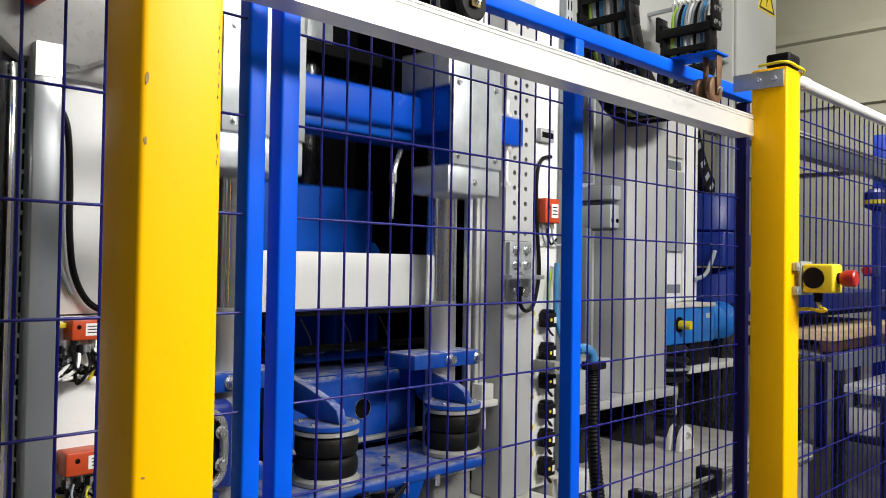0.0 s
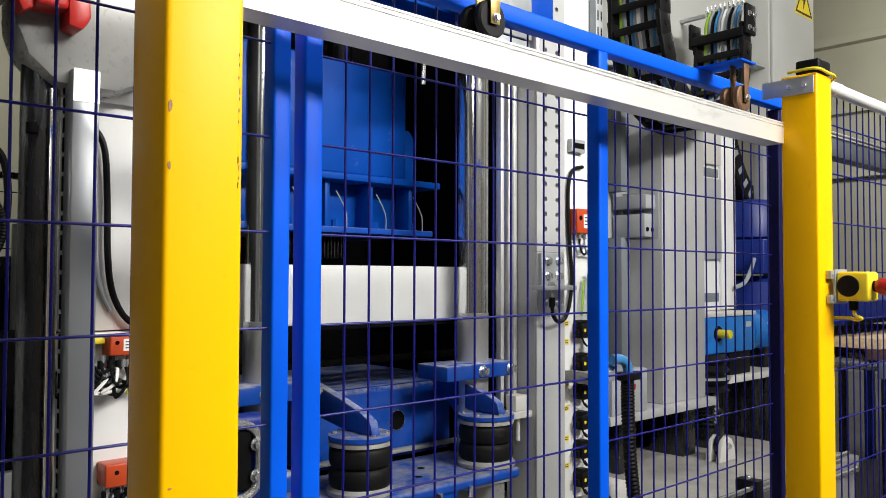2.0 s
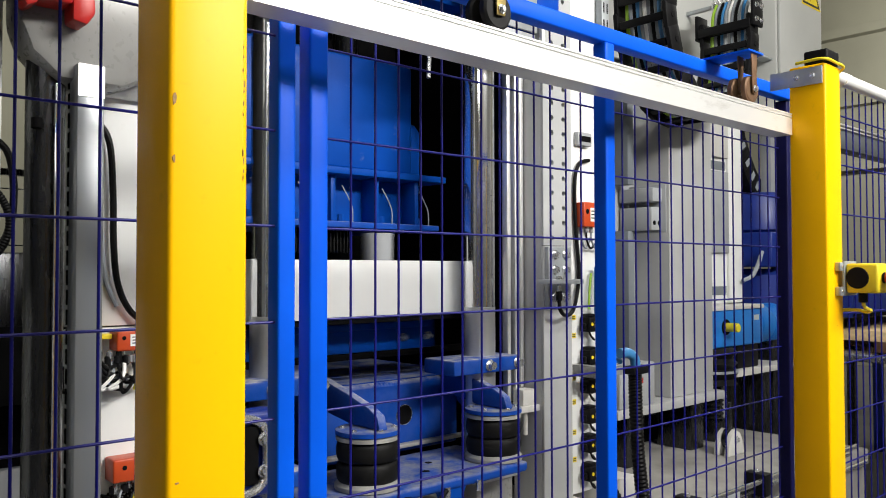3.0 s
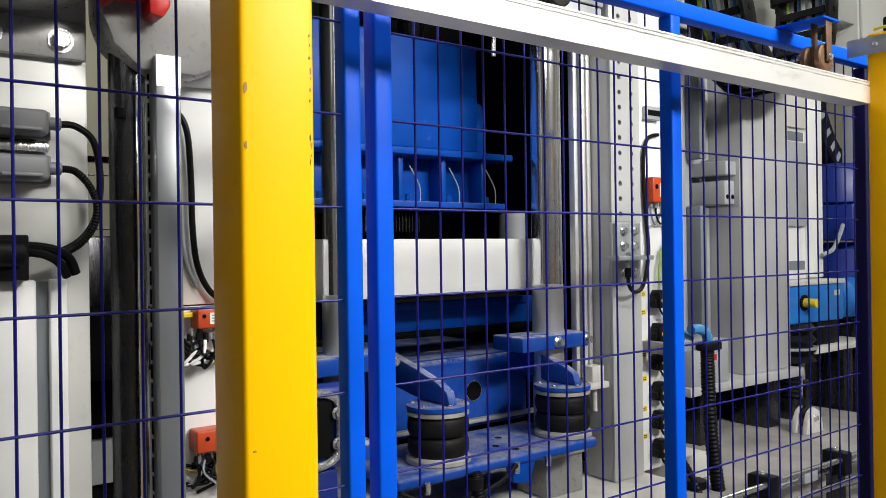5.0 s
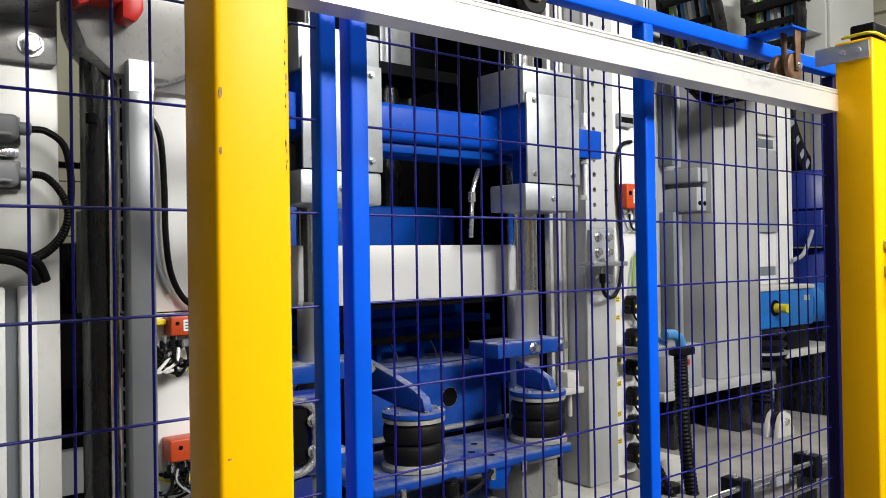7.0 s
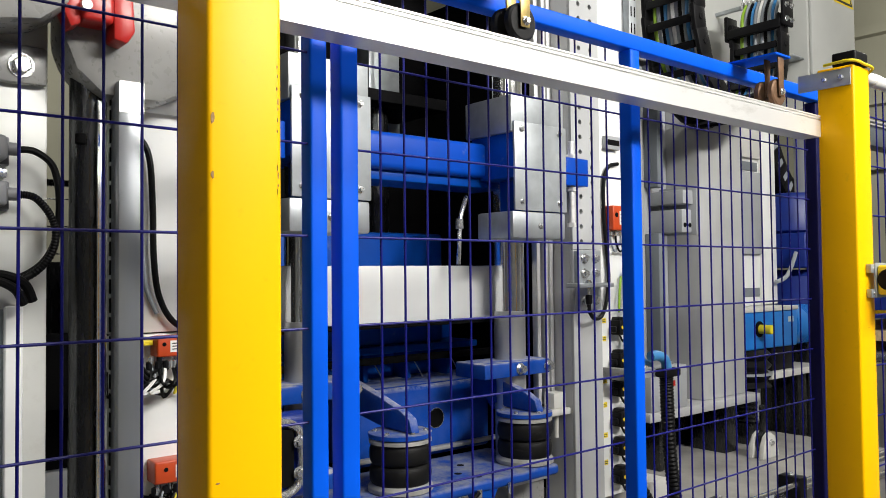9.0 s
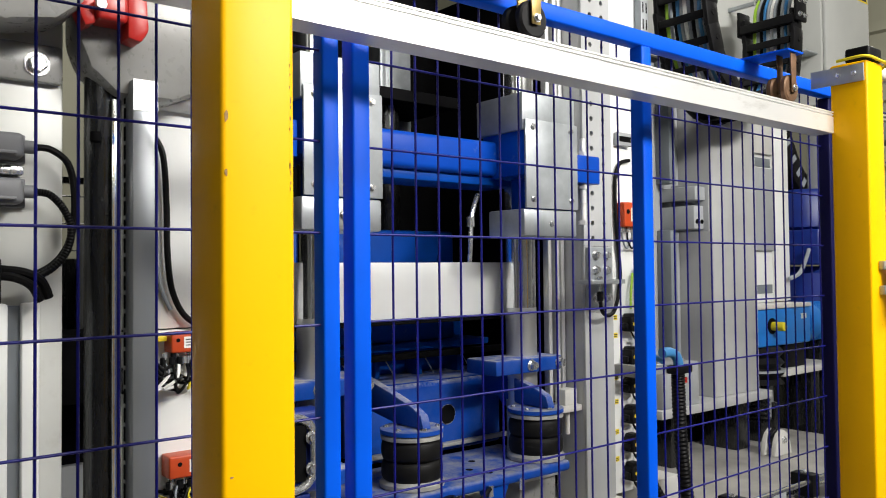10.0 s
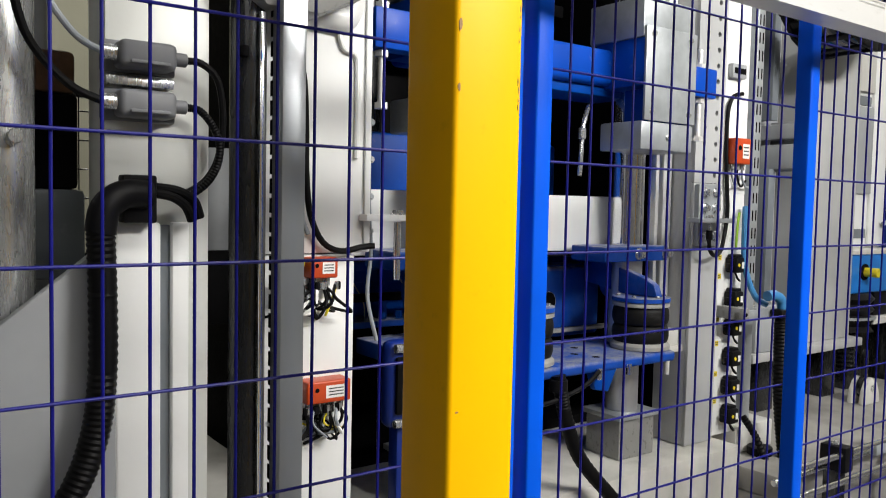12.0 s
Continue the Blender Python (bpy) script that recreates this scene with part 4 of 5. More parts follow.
cable("braided black cable from the lower plug", [(-0.036, 0.74, 1.766), (-0.01, 0.738, 1.762), (0.015, 0.74, 1.735), (0.027, 0.74, 1.70), (0.020, 0.742, 1.66), (-0.005, 0.74, 1.628), (-0.045, 0.735, 1.605)], 0.0075, RUBBER, "cable", 0.0012, 14)
cable("black cable entering the upper plug", [(-0.174, 0.74, 1.847), (-0.22, 0.73, 1.87), (-0.27, 0.72, 1.94), (-0.30, 0.70, 2.04)], 0.006, HOSE_GREY)
cable("black cable entering the lower plug", [(-0.174, 0.74, 1.766), (-0.23, 0.73, 1.79), (-0.29, 0.72, 1.86), (-0.32, 0.70, 1.98)], 0.007)


def elbow_inlet():
    p = thing("cable_inlet", "black flanged cable inlet elbow on the white cover", "cable inlet", (-0.14, 0.72, 1.6))
    part("flange", box(-0.150, -0.095, 0.700, 0.7345, 1.565, 1.645, 0.004), PLASTIC, p)
    part("elbow", hose([(-0.11, 0.70, 1.612), (-0.15, 0.69, 1.612), (-0.182, 0.68, 1.59), (-0.19, 0.68, 1.55)], 0.024, 14), PLASTIC, p)
    part("lead", hose([(-0.098, 0.715, 1.625), (-0.06, 0.71, 1.62), (-0.03, 0.715, 1.605), (-0.015, 0.725, 1.575)], 0.009, 9), RUBBER, p)
    part("lead", hose([(-0.098, 0.71, 1.615), (-0.07, 0.705, 1.61), (-0.045, 0.71, 1.595), (-0.03, 0.72, 1.57)], 0.008, 9), RUBBER, p)


elbow_inlet()
cable("thick black corrugated hose down the white cover", [(-0.19, 0.68, 1.555), (-0.188, 0.675, 1.45), (-0.19, 0.67, 1.32), (-0.205, 0.665, 1.22), (-0.245, 0.66, 1.13), (-0.33, 0.65, 1.03), (-0.42, 0.64, 0.96)], 0.023, RUBBER, "corrugated_hose", 0.002, 20)


def chute():
    p = thing("feed_chute", "grey sloping sheet metal chute beside the machine", "chute", (-0.5, 0.7, 0))
    part("sheet", prism([(-0.75, 1.06), (-0.345, 1.395), (-0.160, 1.545), (-0.160, 0.86), (-0.75, 0.86)], 0.706, 0.733, 0.004), GREY, p)
    part("leg", box(-0.70, -0.64, 0.706, 0.733, 0.0, 0.859, 0.003), GREY, p)
    part("leg", box(-0.32, -0.26, 0.706, 0.733, 0.0, 0.859, 0.003), GREY, p)
    q = thing("hydraulic_cylinder", "bright steel hydraulic cylinder beside the chute", "cylinder", (-0.325, 0.80, 0.866))
    part("barrel", rod((-0.318, 0.815, 1.30), 0.056, 1.1, "Z", 32), STEEL, q)
    part("rod", rod((-0.318, 0.815, 0.866), 0.026, 0.434, "Z", 24), CHROME, q)
    part("port", rod((-0.30, 0.742, 1.70), 0.012, 0.02, "Y", 14), STEEL, q)


chute()

# ---- machinery beside the press ----


def big_cabinet():
    p = thing("tall_hopper", "tall white steel hopper column with access plates", "hopper", (3.2, 1.4, 0.7))
    part("front", box(3.05, 3.447, 1.316, 1.62, 0.995, 2.62, 0.006), HOPPER, p)
    part("base_lip", box(2.56, 3.49, 1.27, 1.62, 0.955, 0.9945, 0.004), HOPPER, p)
    for x in (2.75, 3.30):
        part("foot", box(x, x + 0.12, 1.36, 1.56, 0.70, 0.9545, 0.004), DARK_STEEL, p)
    part("side_sheet", box(2.58, 3.048, 1.50, 1.62, 0.995, 2.62, 0.005), GREY, p, "grey side sheet")
    part("pipe", rod((2.76, 1.46, 1.20), 0.022, 1.3, "Z", 20), GREY, p)
    b = part("junction_block", box(2.585, 2.86, 1.28, 1.49, 0.9955, 1.19, 0.006), GREY, p)
    part("red_mark", box(2.74, 2.765, 1.279, 1.28, 1.10, 1.125, 0), RED, b)
    for x in (2.63, 2.80):
        part("bolt", hexbolt((x, 1.34, 1.19), 0.018, 0.02, "Z"), STEEL, b)
    br = part("bracket", box(2.885, 2.968, 1.30, 1.49, 1.935, 2.0, 0.005), GREY, p)
    part("bracket_plate", box(2.969, 2.977, 1.285, 1.49, 1.79, 2.02, 0.002), GREY, br)
    part("bracket_arm", box(2.89, 2.9685, 1.31, 1.49, 1.80, 1.91, 0.005), GREY, br)
    for x in (2.91, 2.95):
        part("arm_bolt", rod((x, 1.3065, 1.835), 0.011, 0.003, "Y", 14, 0.0005), INNER, br)
    part("panel", box(3.50, 4.10, 1.50, 1.54, 1.42, 2.62, 0.005), WHITE, p, "white back panel")
    for z in (1.47, 2.18):
        part("cut_out", box(3.70, 3.92, 1.494, 1.4995, z, z + 0.05, 0.002), SLATE, p)
    part("hatch", box(3.70, 3.925, 1.478, 1.4935, 1.71, 2.17, 0.003), GREY, p, "grey access plate")
    part("hatch", box(3.70, 3.925, 1.478, 1.4935, 2.25, 2.62, 0.003), CREAM, p)
    part("edge_flange", box(3.935, 4.10, 1.484, 1.4995, 1.425, 2.62, 0.003), WHITE, p)
    part("grey_return", box(4.102, 4.34, 1.62, 1.65, 1.42, 2.30, 0.004), GREY, p)
    part("dark_upright", box(2.86, 2.91, 1.42, 1.498, 1.20, 1.7995, 0.004), SLATE, p, "slate grey upright bar")
    part("dark_upright", box(2.86, 2.91, 1.42, 1.498, 2.021, 2.62, 0.004), SLATE, p, "slate grey upright bar")
    part("skirt", box(2.2, 2.578, 1.40, 1.42, 0.95, 2.62, 0.004), GREY, p)
    part("skirt_leg", box(2.2, 2.26, 1.40, 1.46, 0.70, 0.949, 0.003), GREY, p)
    part("panel_leg", box(3.90, 4.0, 1.545, 1.60, 0.70, 2.0, 0.003), GREY, p)
    return p


big_cabinet()


def gear_motor():
    p = thing("gear_motor", "bright blue gear motor with a yellow shaft cap", "motor", (3.7, 1.45, 0.7))
    b = part("gearbox", box(3.50, 4.08, 1.36, 1.62, 1.195, 1.395, 0.012, 3), SKY_BLUE, p)
    part("top_plate", box(3.51, 4.085, 1.355, 1.625, 1.3955, 1.418, 0.003), CREAM, b)
    part("shaft_cap", rod((3.655, 1.285, 1.305), 0.024, 0.075, "Y", 20), SOFT_YELLOW, b, "yellow shaft cap")
    part("cap_ring", rod((3.655, 1.352, 1.305), 0.042, 0.008, "Y", 24), INNER, b)
    part("type_plate", box(3.97, 4.03, 1.3585, 1.36, 1.33, 1.36, 0), ALU, b)
    m = part("motor", lathe([(0.08, 0), (0.105, 0.01), (0.11, 0.05), (0.11, 0.26), (0.09, 0.30)], (4.08, 1.46, 1.30), "X", 28), SKY_BLUE, p)
    for k in range(8):
        part("fin", rod((4.22 + 0.02 * k, 1.46, 1.30), 0.114, 0.006, "X", 28), SKY_BLUE, m)
    part("mount_plate", box(3.74, 4.42, 1.34, 1.66, 1.03, 1.065, 0.004), CREAM, p)
    part("mount_block", box(3.82, 4.06, 1.38, 1.60, 1.0655, 1.1945, 0.006), PLASTIC, p)
    part("ribbed_drum", lathe([(0.13 if k % 2 else 0.155, 0.028 * k) for k in range(8)], (3.66, 1.47, 0.998), "Z", 28), PLASTIC, p, "ribbed black drum under the gearbox")
    part("drum_ring", rod((3.66, 1.47, 1.06), 0.162, 0.012, "Z", 28), ZINC, p)
    part("screw_spindle", lathe([(0.056 if k % 2 else 0.044, 0.012 * k) for k in range(17)], (3.66, 1.44, 0.80), "Z", 18), DARK_STEEL, p)
    part("spindle_foot", box(3.57, 3.76, 1.38, 1.54, 0.70, 0.80, 0.006), DARK_STEEL, p)
    part("stand_leg", box(4.15, 4.25, 1.40, 1.60, 0.0, 1.0295, 0.005), DARK_STEEL, p)


def deep_motor():
    p = thing("drive_motor", "dark blue vertical drive motor with stacked flanges", "motor", (4.6, 1.6, 0.7))
    part("upper_body", lathe([(0.17, 0), (0.21, 0.02), (0.21, 0.22), (0.19, 0.25), (0.10, 0.26)], (4.56, 1.62, 1.84), "Z", 32), DEEP_BLUE, p)
    part("flange_box", box(4.28, 4.80, 1.40, 1.84, 1.63, 1.8395, 0.012, 3), DEEP_BLUE, p)
    part("lower_body", lathe([(0.16, 0), (0.20, 0.02), (0.20, 0.20), (0.17, 0.24)], (4.54, 1.60, 1.38), "Z", 32), DEEP_BLUE, p)
    part("pedestal", box(4.36, 4.72, 1.44, 1.78, 0.0, 1.3795, 0.01), DARK_STEEL, p)
    part("cable", hose([(4.26, 1.45, 1.72), (4.20, 1.44, 1.66), (4.12, 1.44, 1.58), (4.04, 1.46, 1.55)], 0.012, 8), HOSE_GREY, p)


gear_motor()
deep_motor()


def caster_block():
    p = thing("support_roller", "cream support roller block on the machine base", "roller", (3.4, 1.2, 0.70))
    for y in (1.16, 1.215):
        part("cheek", prism([(3.30, 0.7005), (3.46, 0.7005), (3.445, 0.765), (3.42, 0.805), (3.38, 0.825), (3.34, 0.805), (3.315, 0.765)], y, y + 0.025, 0.004), CREAM, p)
    part("roller", lathe([(0.03, 0), (0.055, 0.004), (0.055, 0.022), (0.03, 0.026)], (3.38, 1.187, 0.775), "Y", 24), DARK_STEEL, p)
    part("axle", hexbolt((3.38, 1.16, 0.775), 0.013, 0.012), STEEL, p)
    part("stay", box(3.365, 3.395, 1.188, 1.212, 0.815, 0.954, 0.004), DARK_STEEL, p)


def hopper_shade():
    p = thing("hopper_shade_box", "near-black box for the shade under the hopper, with a cream block", "conveyor", (3.0, 1.4, 0.7))
    # near-black box added to paint the shade below the hopper
    part("shade_box", box(2.25, 4.0, 1.63, 1.70, 0.70, 0.95, 0.006), INNER, p)
    part("side_channel", box(2.3, 4.0, 1.57, 1.6295, 0.79, 0.85, 0.004), DARK_STEEL, p)
    part("cream_block", box(2.12, 2.36, 1.05, 1.25, 0.7005, 0.80, 0.005), CREAM, p)
    part("rubber_foot", rod((2.2, 1.0, 0.7005), 0.045, 0.03, "Z", 20), RUBBER, p)


def guide_rods():
    p = thing("guide_rods", "chromed guide rods with black clamps in front of the base", "rail", (2.4, 0.66, 0))
    for y, z in ((0.66, 0.80), (0.70, 0.755), (0.62, 0.735)):
        part("rod", rod((1.80, y, z), 0.011, 1.75, "X", 16), CHROME, p)
    for x in (2.12, 2.62, 3.12):
        part("clamp", box(x, x + 0.055, 0.64, 0.73, 0.742, 0.828, 0.006), PLASTIC, p)
        part("clamp_foot", box(x + 0.008, x + 0.047, 0.66, 0.72, 0.0, 0.7415, 0.004), DARK_STEEL, p)
        part("clamp_bolt", hexbolt((x + 0.028, 0.69, 0.828), 0.009, 0.01, "Z"), STEEL, p)
    for x in (2.35, 2.9):
        part("stop", box(x, x + 0.09, 0.648, 0.675, 0.762, 0.80, 0.004), ZINC, p)


caster_block()
hopper_shade()
guide_rods()

# ---- cable chains and cabinet over the rail ----


def cable_chains():
    p = thing("cable_chain", "black ladder cable chain with thin hoses, hanging in a loop", "cable chain", (3.0, 1.17, 2.3), "black cable chains")
    near, far, centre, r = 1.05, 1.30, Vector((3.02, 0, 2.705)), 0.36
    # the middle line: down one leg, round the loop, up the short leg
    line = [Vector((2.60 + 0.05 * k / 9, 0, 3.605 - 0.1 * k)) for k in range(10)]
    line += [centre + r * Vector((math.cos(a), 0, math.sin(a))) for a in [math.pi * (1 + k / 11) for k in range(1, 11)]]
    line += [Vector((3.38, 0, 2.715)), Vector((3.38, 0, 2.805))]
    for k, c in enumerate(line):
        d = (line[min(k + 1, len(line) - 1)] - line[max(k - 1, 0)]).normalized()
        m = Matrix.Translation(c) @ Matrix.Rotation(math.atan2(d.x, d.z), 4, "Y")
        for y in (near, far):
            part("side_link", box(-0.045, 0.045, y - 0.013 + 0.003 * (k % 2), y + 0.013 + 0.003 * (k % 2), -0.062, 0.062, 0.014, 2, m), PLASTIC, p)
            part("link_pin", rod((c.x, y - 0.018 + 0.003 * (k % 2), c.z), 0.014, 0.005, "Y", 12), PLASTIC, p)
        for x in (-0.040, 0.026):
            part("cross_bar", box(x, x + 0.014, near + 0.0165, far - 0.0135, -0.017, 0.017, 0.004, 2, m), PLASTIC, p)
    kinds = [HOSE_GREY, HOSE_BLUE, HOSE_GREY, RUBBER, HOSE_GREY, LABEL_WHITE, HOSE_GREY, HOSE_BLUE, RUBBER, HOSE_GREY, HOSE_GREEN]
    g = random.Random(2)
    for k in range(11):
        y = near + 0.035 + (far - near - 0.07) * k / 10
        sway = [g.uniform(-0.012, 0.012) for _ in line]
        pts = [(c.x + w, y + 0.4 * w, c.z) for c, w in zip(line, sway)]
        part("hose", hose(pts + [(3.39, y, 2.90), (3.43, y, 2.97)], 0.0085, 7, 4), kinds[k], p)
    # end bracket with its bolted plates
    end = part("end_bracket", box(3.33, 3.43, near - 0.03, near - 0.0135, 2.80, 2.95, 0.006), PLASTIC, p)
    part("end_plate", box(3.33, 3.43, far + 0.0165, far + 0.035, 2.78, 2.91, 0.006), PLASTIC, p)
    part("end_bar", box(3.325, 3.345, near - 0.012, far + 0.016, 2.79, 2.835, 0.005), PLASTIC, p)
    for z in (2.83, 2.90):
        part("end_bolt", hexbolt((3.355, near - 0.03, z), 0.010, 0.010), STEEL, end)
        part("end_bolt", hexbolt((3.405, near - 0.03, z), 0.010, 0.010), STEEL, end)
    s = thing("cable_chain", "black cable chain sweeping down beside the hopper", "cable chain", (4.3, 1.6, 2.0), "black cable chains")
    for k in range(14):
        t = k / 13
        c = Vector((4.22 + 0.40 * t, 1.68, 2.72 - 0.62 * t - 0.10 * math.sin(math.pi * t)))
        slope = math.atan2(-0.62 - 0.10 * math.pi * math.cos(math.pi * t), 0.40)
        m = Matrix.Translation(c) @ Matrix.Rotation(-slope, 4, "Y")
        part("link", box(-0.035, 0.035, -0.06, 0.06, -0.07, 0.07, 0.012, 2, m), PLASTIC, s)
        if k % 2:
            part("link_window", box(-0.018, 0.018, -0.0612, -0.06, -0.03, 0.03, 0, 1, m), HOSE_GREY, s)


cable_chains()


def valve_rail():
    p = thing("terminal_strip", "row of steel strain-relief clamps above the cable chain", "terminal strip", (3.44, 1.2, 2.97))
    part("bar", box(3.442, 3.462, 1.07, 1.449, 2.965, 2.985, 0.003), ZINC, p)
    for k in range(9):
        y = 1.085 + 0.024 * k
        c = part("clamp", box(3.425, 3.4415, y, y + 0.016, 2.958, 2.992, 0.003), STEEL, p)
        part("clamp_screw", rod((3.433, y + 0.008, 2.992), 0.005, 0.018, "Z", 10), STEEL, c)
    part("back_sheet", box(2.70, 4.18, 1.45, 1.47, 2.63, 3.9, 0.003), GREY_LIGHT, p)


def control_cabinet():
    p = thing("control_cabinet", "pale grey control cabinet with a yellow warning triangle", "cabinet", (4.5, 1.4, 2.2))
    part("body", box(4.20, 4.80, 1.32, 1.62, 2.55, 4.2, 0.008), GREY_LIGHT, p)
    part("door", box(4.215, 4.785, 1.30, 1.3195, 2.57, 4.18, 0.006), GREY_LIGHT, p)
    part("shelf", box(4.06, 4.199, 1.34, 1.45, 2.84, 2.85, 0.002), ZINC, p)
    tri = part("warning_triangle", prism([(4.50, 3.235), (4.77, 3.235), (4.635, 3.47)], 1.2985, 1.2998, 0), LABEL_YELLOW, p, "yellow warning triangle")
    for pts in (((4.516, 3.245), (4.754, 3.245), (4.735, 3.258), (4.535, 3.258)), ((4.516, 3.245), (4.635, 3.452), (4.635, 3.43), (4.538, 3.258)), ((4.754, 3.245), (4.635, 3.452), (4.635, 3.43), (4.732, 3.258))):
        part("border", prism(list(pts), 1.2975, 1.2984, 0), INK, tri)
    part("symbol", prism([(4.638, 3.40), (4.612, 3.33), (4.632, 3.335), (4.622, 3.27), (4.662, 3.345), (4.642, 3.343), (4.656, 3.40)], 1.2975, 1.2984, 0), INK, tri)
    part("leg", box(4.72, 4.80, 1.55, 1.62, 0.0, 2.5495, 0.004), GREY, p)
    part("leg", box(4.60, 4.68, 1.55, 1.62, 2.1, 2.5495, 0.004), GREY, p)


GREY_LIGHT = material("pale_grey_cabinet", (0.46, 0.47, 0.45), 0.45, vary=0.06, scale=4, grain=120)
valve_rail()
control_cabinet()


def upper_wall():
    p = thing("machine_tower", "white upper machine tower behind the gate rail", "machine", (2.2, 1.6, 0.7))
    part("panel", box(1.95, 2.45, 1.72, 1.76, 0.70, 3.6, 0.005), WHITE, p)
    part("frame_bar", box(2.46, 2.56, 1.72, 1.82, 0.70, 3.6, 0.005), GREY, p)
    part("back", box(2.57, 3.95, 1.73, 1.76, 0.951, 3.6, 0.005), GREY, p)


upper_wall()


# ---- beyond the end of the fence ----
def far_conveyor():
    p = thing("block_conveyor", "long steel roller conveyor beyond the fence", "conveyor", (6.5, 1.4, 0))
    for y in (0.95, 1.75):
        part("side_beam", box(4.95, 9.5, y, y + 0.06, 0.99, 1.09, 0.005), SLATE, p)
    for k in range(14):
        part("roller", rod((5.05 + 0.32 * k, 1.012, 1.06), 0.035, 0.735, "Y", 14), STEEL, p)
    for x in (5.0, 6.4, 7.9, 9.3):
        for y in (0.95, 1.75):
            part("leg", box(x, x + 0.06, y, y + 0.06, 0, 0.9895, 0.004), DARK_STEEL, p)
    q = thing("timber_pallet", "fresh sawn timber pallet boards lying on the conveyor", "pallet", (5.8, 1.4, 1.096))
    for k in range(8):
        part("board", box(4.98 + 0.215 * k, 5.175 + 0.215 * k, 1.0, 1.76, 1.165, 1.232, 0.004), TIMBER, q)
    for y in (1.02, 1.36, 1.68):
        part("bearer", box(4.98, 6.68, y, y + 0.07, 1.096, 1.1645, 0.004), RUST, q)
    h = thing("conveyor_hood", "dark blue steel hood above the conveyor", "hood", (6.0, 1.5, 0))
    part("hood", box(4.9, 7.4, 1.18, 1.86, 1.31, 1.46, 0.01), DEEP_BLUE, h)
    part("hood_lip", box(4.9, 7.4, 1.165, 1.1795, 1.31, 1.335, 0.003), INNER, h)
    for x in (5.6, 7.3):
        part("post", box(x, x + 0.07, 1.865, 1.94, 0, 1.46, 0.004), DEEP_BLUE, h)
    r = thing("steel_gantry", "grey steel gantry beam on blue columns beyond the fence", "gantry", (9.0, 2.1, 0))
    part("beam", box(5.6, 12.1, 2.06, 2.2, 2.69, 2.86, 0.006), SLATE, r)
    for z in (2.862, 2.895):
        part("top_strip", box(5.6, 12.1, 2.05, 2.09, z, z + 0.016, 0.003), CREAM, r)
    for x in (10.35, 11.9):
        part("column", box(x, x + 0.16, 2.205, 2.36, 0, 3.3, 0.005), DEEP_BLUE, r)
    s = thing("board_rack", "dark steel rack with cream boxes and pale shelves", "rack", (5.7, 0.9, 0))
    for z in (0.56, 0.86):
        part("shelf", box(4.95, 6.5, 0.66, 0.94, z, z + 0.045, 0.004), CREAM if z > 0.8 else DARK_STEEL, s)
    for x in (4.95, 5.66, 6.44):
        part("post", box(x, x + 0.06, 0.665, 0.72, 0.0, 0.855, 0.004), DARK_STEEL, s)
    for k in range(4):
        c = thing("cream_box", "cream cardboard box on the dark rack", "box", (5.09 + 0.26 * k, 0.8, 0.6055), "boxes on the rack")
        part("carton", box(4.98 + 0.27 * k, 5.22 + 0.27 * k, 0.73, 0.92, 0.6055, 0.76 - 0.02 * (k % 2), 0.006), CREAM, c)
        part("tape", box(5.085 + 0.27 * k, 5.115 + 0.27 * k, 0.7288, 0.73, 0.6075, 0.75 - 0.02 * (k % 2), 0), LABEL_WHITE, c)
    u = thing("signal_post", "dark blue control post with red button and banded beacon", "switch", (5.72, 0.88, 0))
    part("stand", box(5.80, 5.86, 0.98, 1.03, 1.0905, 2.04, 0.004), DEEP_BLUE, u)
    part("foot", box(5.76, 5.90, 0.952, 1.0, 1.0902, 1.10, 0.002), DEEP_BLUE, u)
    part("box", box(5.64, 5.7995, 0.97, 1.04, 1.58, 1.66, 0.01), DEEP_BLUE, u)
    part("button", rod((5.58, 1.0, 1.62), 0.03, 0.0595, "X", 18), RED, u)
    beacon = part("beacon", lathe([(0.03, 0), (0.085, 0.03), (0.09, 0.13), (0.05, 0.16)], (5.84, 1.0, 2.0405), "Z", 24), DEEP_BLUE, u)
    part("band", rod((5.84, 1.0, 2.09), 0.092, 0.03, "Z", 24), LABEL_YELLOW, beacon)


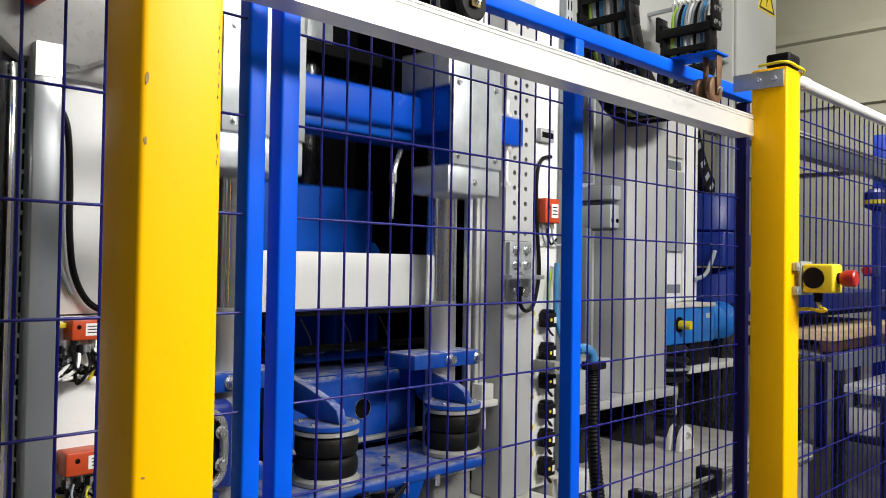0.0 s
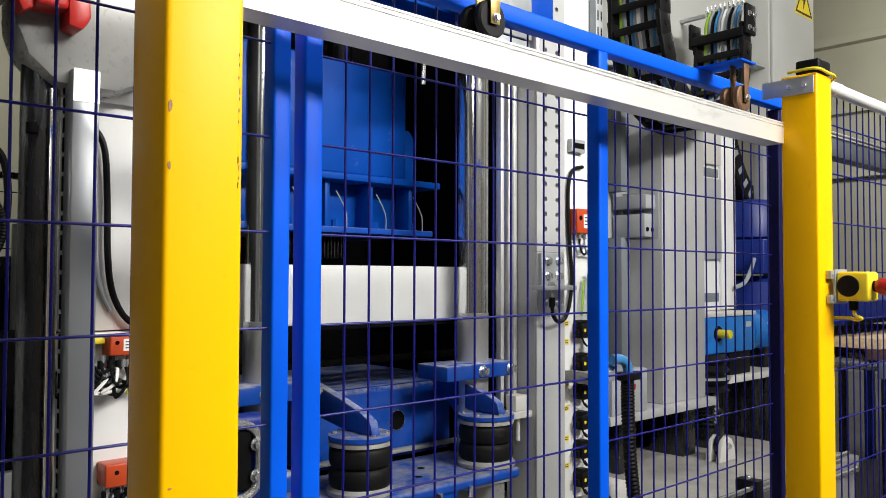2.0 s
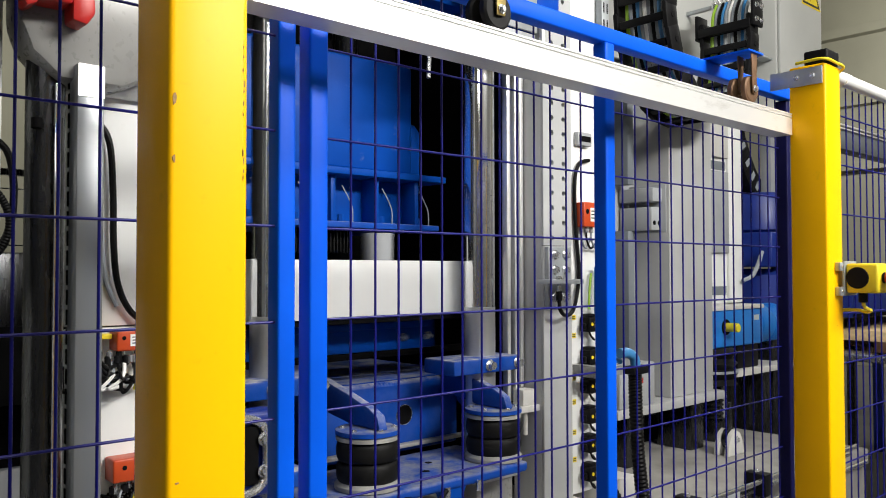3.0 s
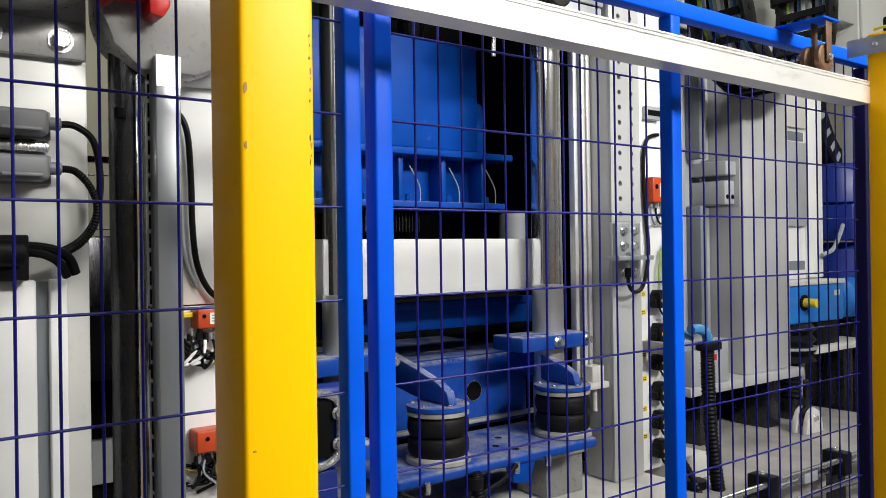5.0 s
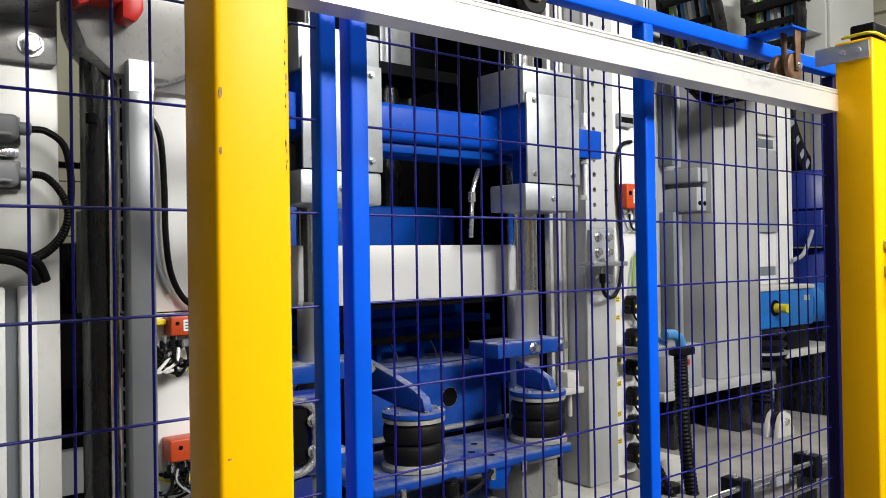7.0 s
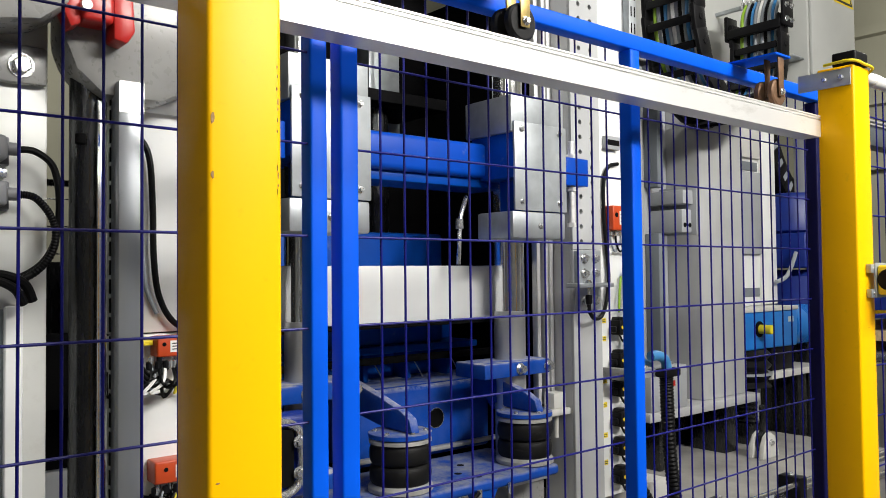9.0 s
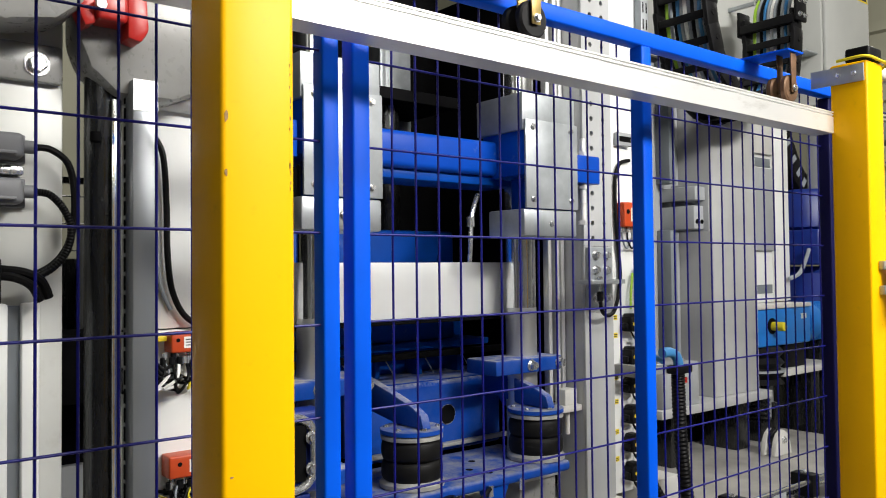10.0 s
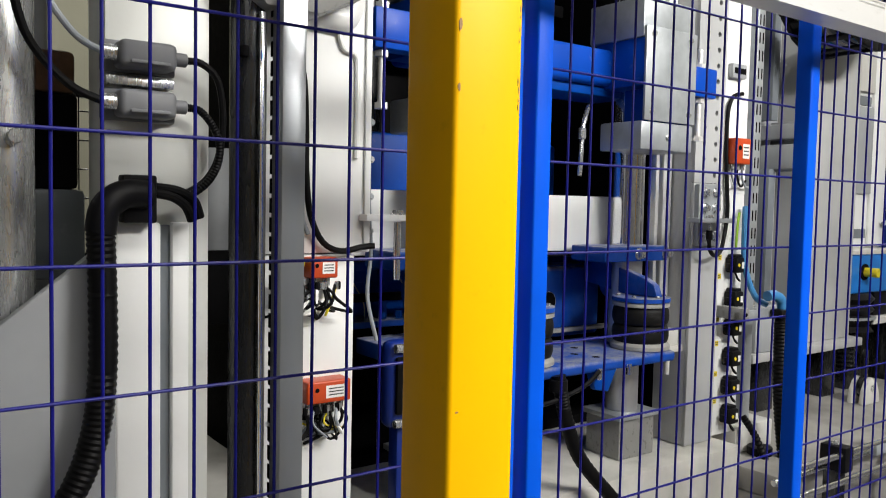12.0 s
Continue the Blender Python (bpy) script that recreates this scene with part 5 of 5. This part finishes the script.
def behind_gap():
    p = thing("far_guard", "thin wire guard and dark boxes behind the machine", "guard", (0.2, 3.2, 0))
    part("guard_frame", box(-0.6, 1.6, 3.2, 3.24, 2.05, 2.08, 0.004), DARK_STEEL, p)
    for k in range(14):
        part("guard_wire", rod((-0.1 + 0.05 * k, 3.22, 0), 0.003, 2.05, "Z", 6), DARK_STEEL, p)
    for k in range(14):
        part("guard_wire", rod((-0.6, 3.226, 0.3 + 0.13 * k), 0.003, 2.2, "X", 6), DARK_STEEL, p)
    q = thing("hydraulic_unit", "dark hydraulic pump unit behind the machine frame", "pump", (0.1, 1.2, 0))
    part("tank", box(-0.1, 0.27, 1.50, 1.60, 0.866, 1.30, 0.01), INNER, q)
    part("valve_block", box(0.0, 0.27, 1.51, 1.6, 1.3005, 1.66, 0.008), DARK_STEEL, q)
    part("fitting", rod((0.03, 1.41, 1.52), 0.012, 0.10, "Y", 12), CHROME, q)
    part("pipe_bend", hose([(0.06, 1.51, 1.50), (0.09, 1.50, 1.49), (0.11, 1.495, 1.46), (0.10, 1.495, 1.38)], 0.012, 10), STEEL, q)
    # added dark sheet that hides the lit wall left of the frame
    part("wall_hiding_panel", box(-1.6, -0.12, 1.62, 1.66, 0.866, 2.7, 0.005), DARK_STEEL, q)
    part("rear_pipe", rod((-0.215, 1.10, 0.866), 0.022, 1.7, "Z", 20), GREY, q)
    part("red_valve", box(-0.235, -0.165, 0.98, 1.06, 1.80, 1.88, 0.01), RUST, q)
    part("dark_valve", box(-0.245, -0.16, 0.98, 1.06, 1.62, 1.80, 0.01), INNER, q)
    part("grey_valve", box(-0.275, -0.15, 0.97, 1.07, 1.45, 1.62, 0.01), SLATE, q)
    part("pale_box", box(0.04, 0.26, 1.47, 1.4995, 0.98, 1.10, 0.004), GREY, q)


far_conveyor()
behind_gap()

# ---- movement ----
HEAD_UP = [(0.0, 0.087), (0.1, 0.032), (0.2, 0.012), (0.3, 0.0), (0.7, 0.0), (1.1, 0.0), (1.2, 0.005), (1.3, 0.045), (1.4, 0.12), (1.5, 0.20), (1.6, 0.29), (1.7, 0.38),
           (1.8, 0.46), (1.9, 0.51), (2.0, 0.52), (4.0, 0.52), (6.3, 0.52), (6.4, 0.515), (6.5, 0.485), (6.6, 0.345), (6.7, 0.205), (6.8, 0.08), (6.9, 0.016), (7.0, 0.006), (7.3, -0.006),
           (8.0, -0.011), (9.0, -0.012), (10.0, -0.015), (10.3, -0.014), (10.4, -0.006), (10.5, 0.010), (10.6, 0.024), (10.7, 0.033), (10.8, 0.038), (11.0, 0.042), (12.0, 0.042)]
TABLE_UP = [(0.0, 0.0), (5.0, 0.0), (9.9, 0.0), (10.0, 0.0), (10.1, 0.013), (10.2, 0.042), (10.3, 0.075), (10.4, 0.10), (10.5, 0.115), (10.7, 0.135), (11.0, 0.145), (11.5, 0.145), (12.0, 0.145)]


FEED = [(0.0, 0.20), (2.4, 0.20), (2.5, 0.30), (2.6, 0.47), (2.7, 0.66), (2.8, 0.86), (2.9, 1.04), (3.0, 1.18), (3.1, 1.31), (3.2, 1.40), (3.3, 1.46), (3.4, 1.47), (4.2, 1.47),
        (5.0, 1.47), (5.1, 1.37), (5.2, 1.23), (5.3, 1.06), (5.4, 0.87), (5.5, 0.67), (5.6, 0.47), (5.7, 0.29), (5.8, 0.20), (9.0, 0.20), (12.0, 0.20)]


def motions():
    walk(carriage, [(t, Matrix.Translation(PLACE[carriage] + Vector((BAY * x, 0, 0)))) for t, x in FEED])
    walk(head, [(t, Matrix.Translation(PLACE[head] + Vector((0, 0, BAY * up)))) for t, up in HEAD_UP])
    walk(table, [(t, Matrix.Translation(PLACE[table] + Vector((0, 0, BAY * up)))) for t, up in TABLE_UP])


motions()
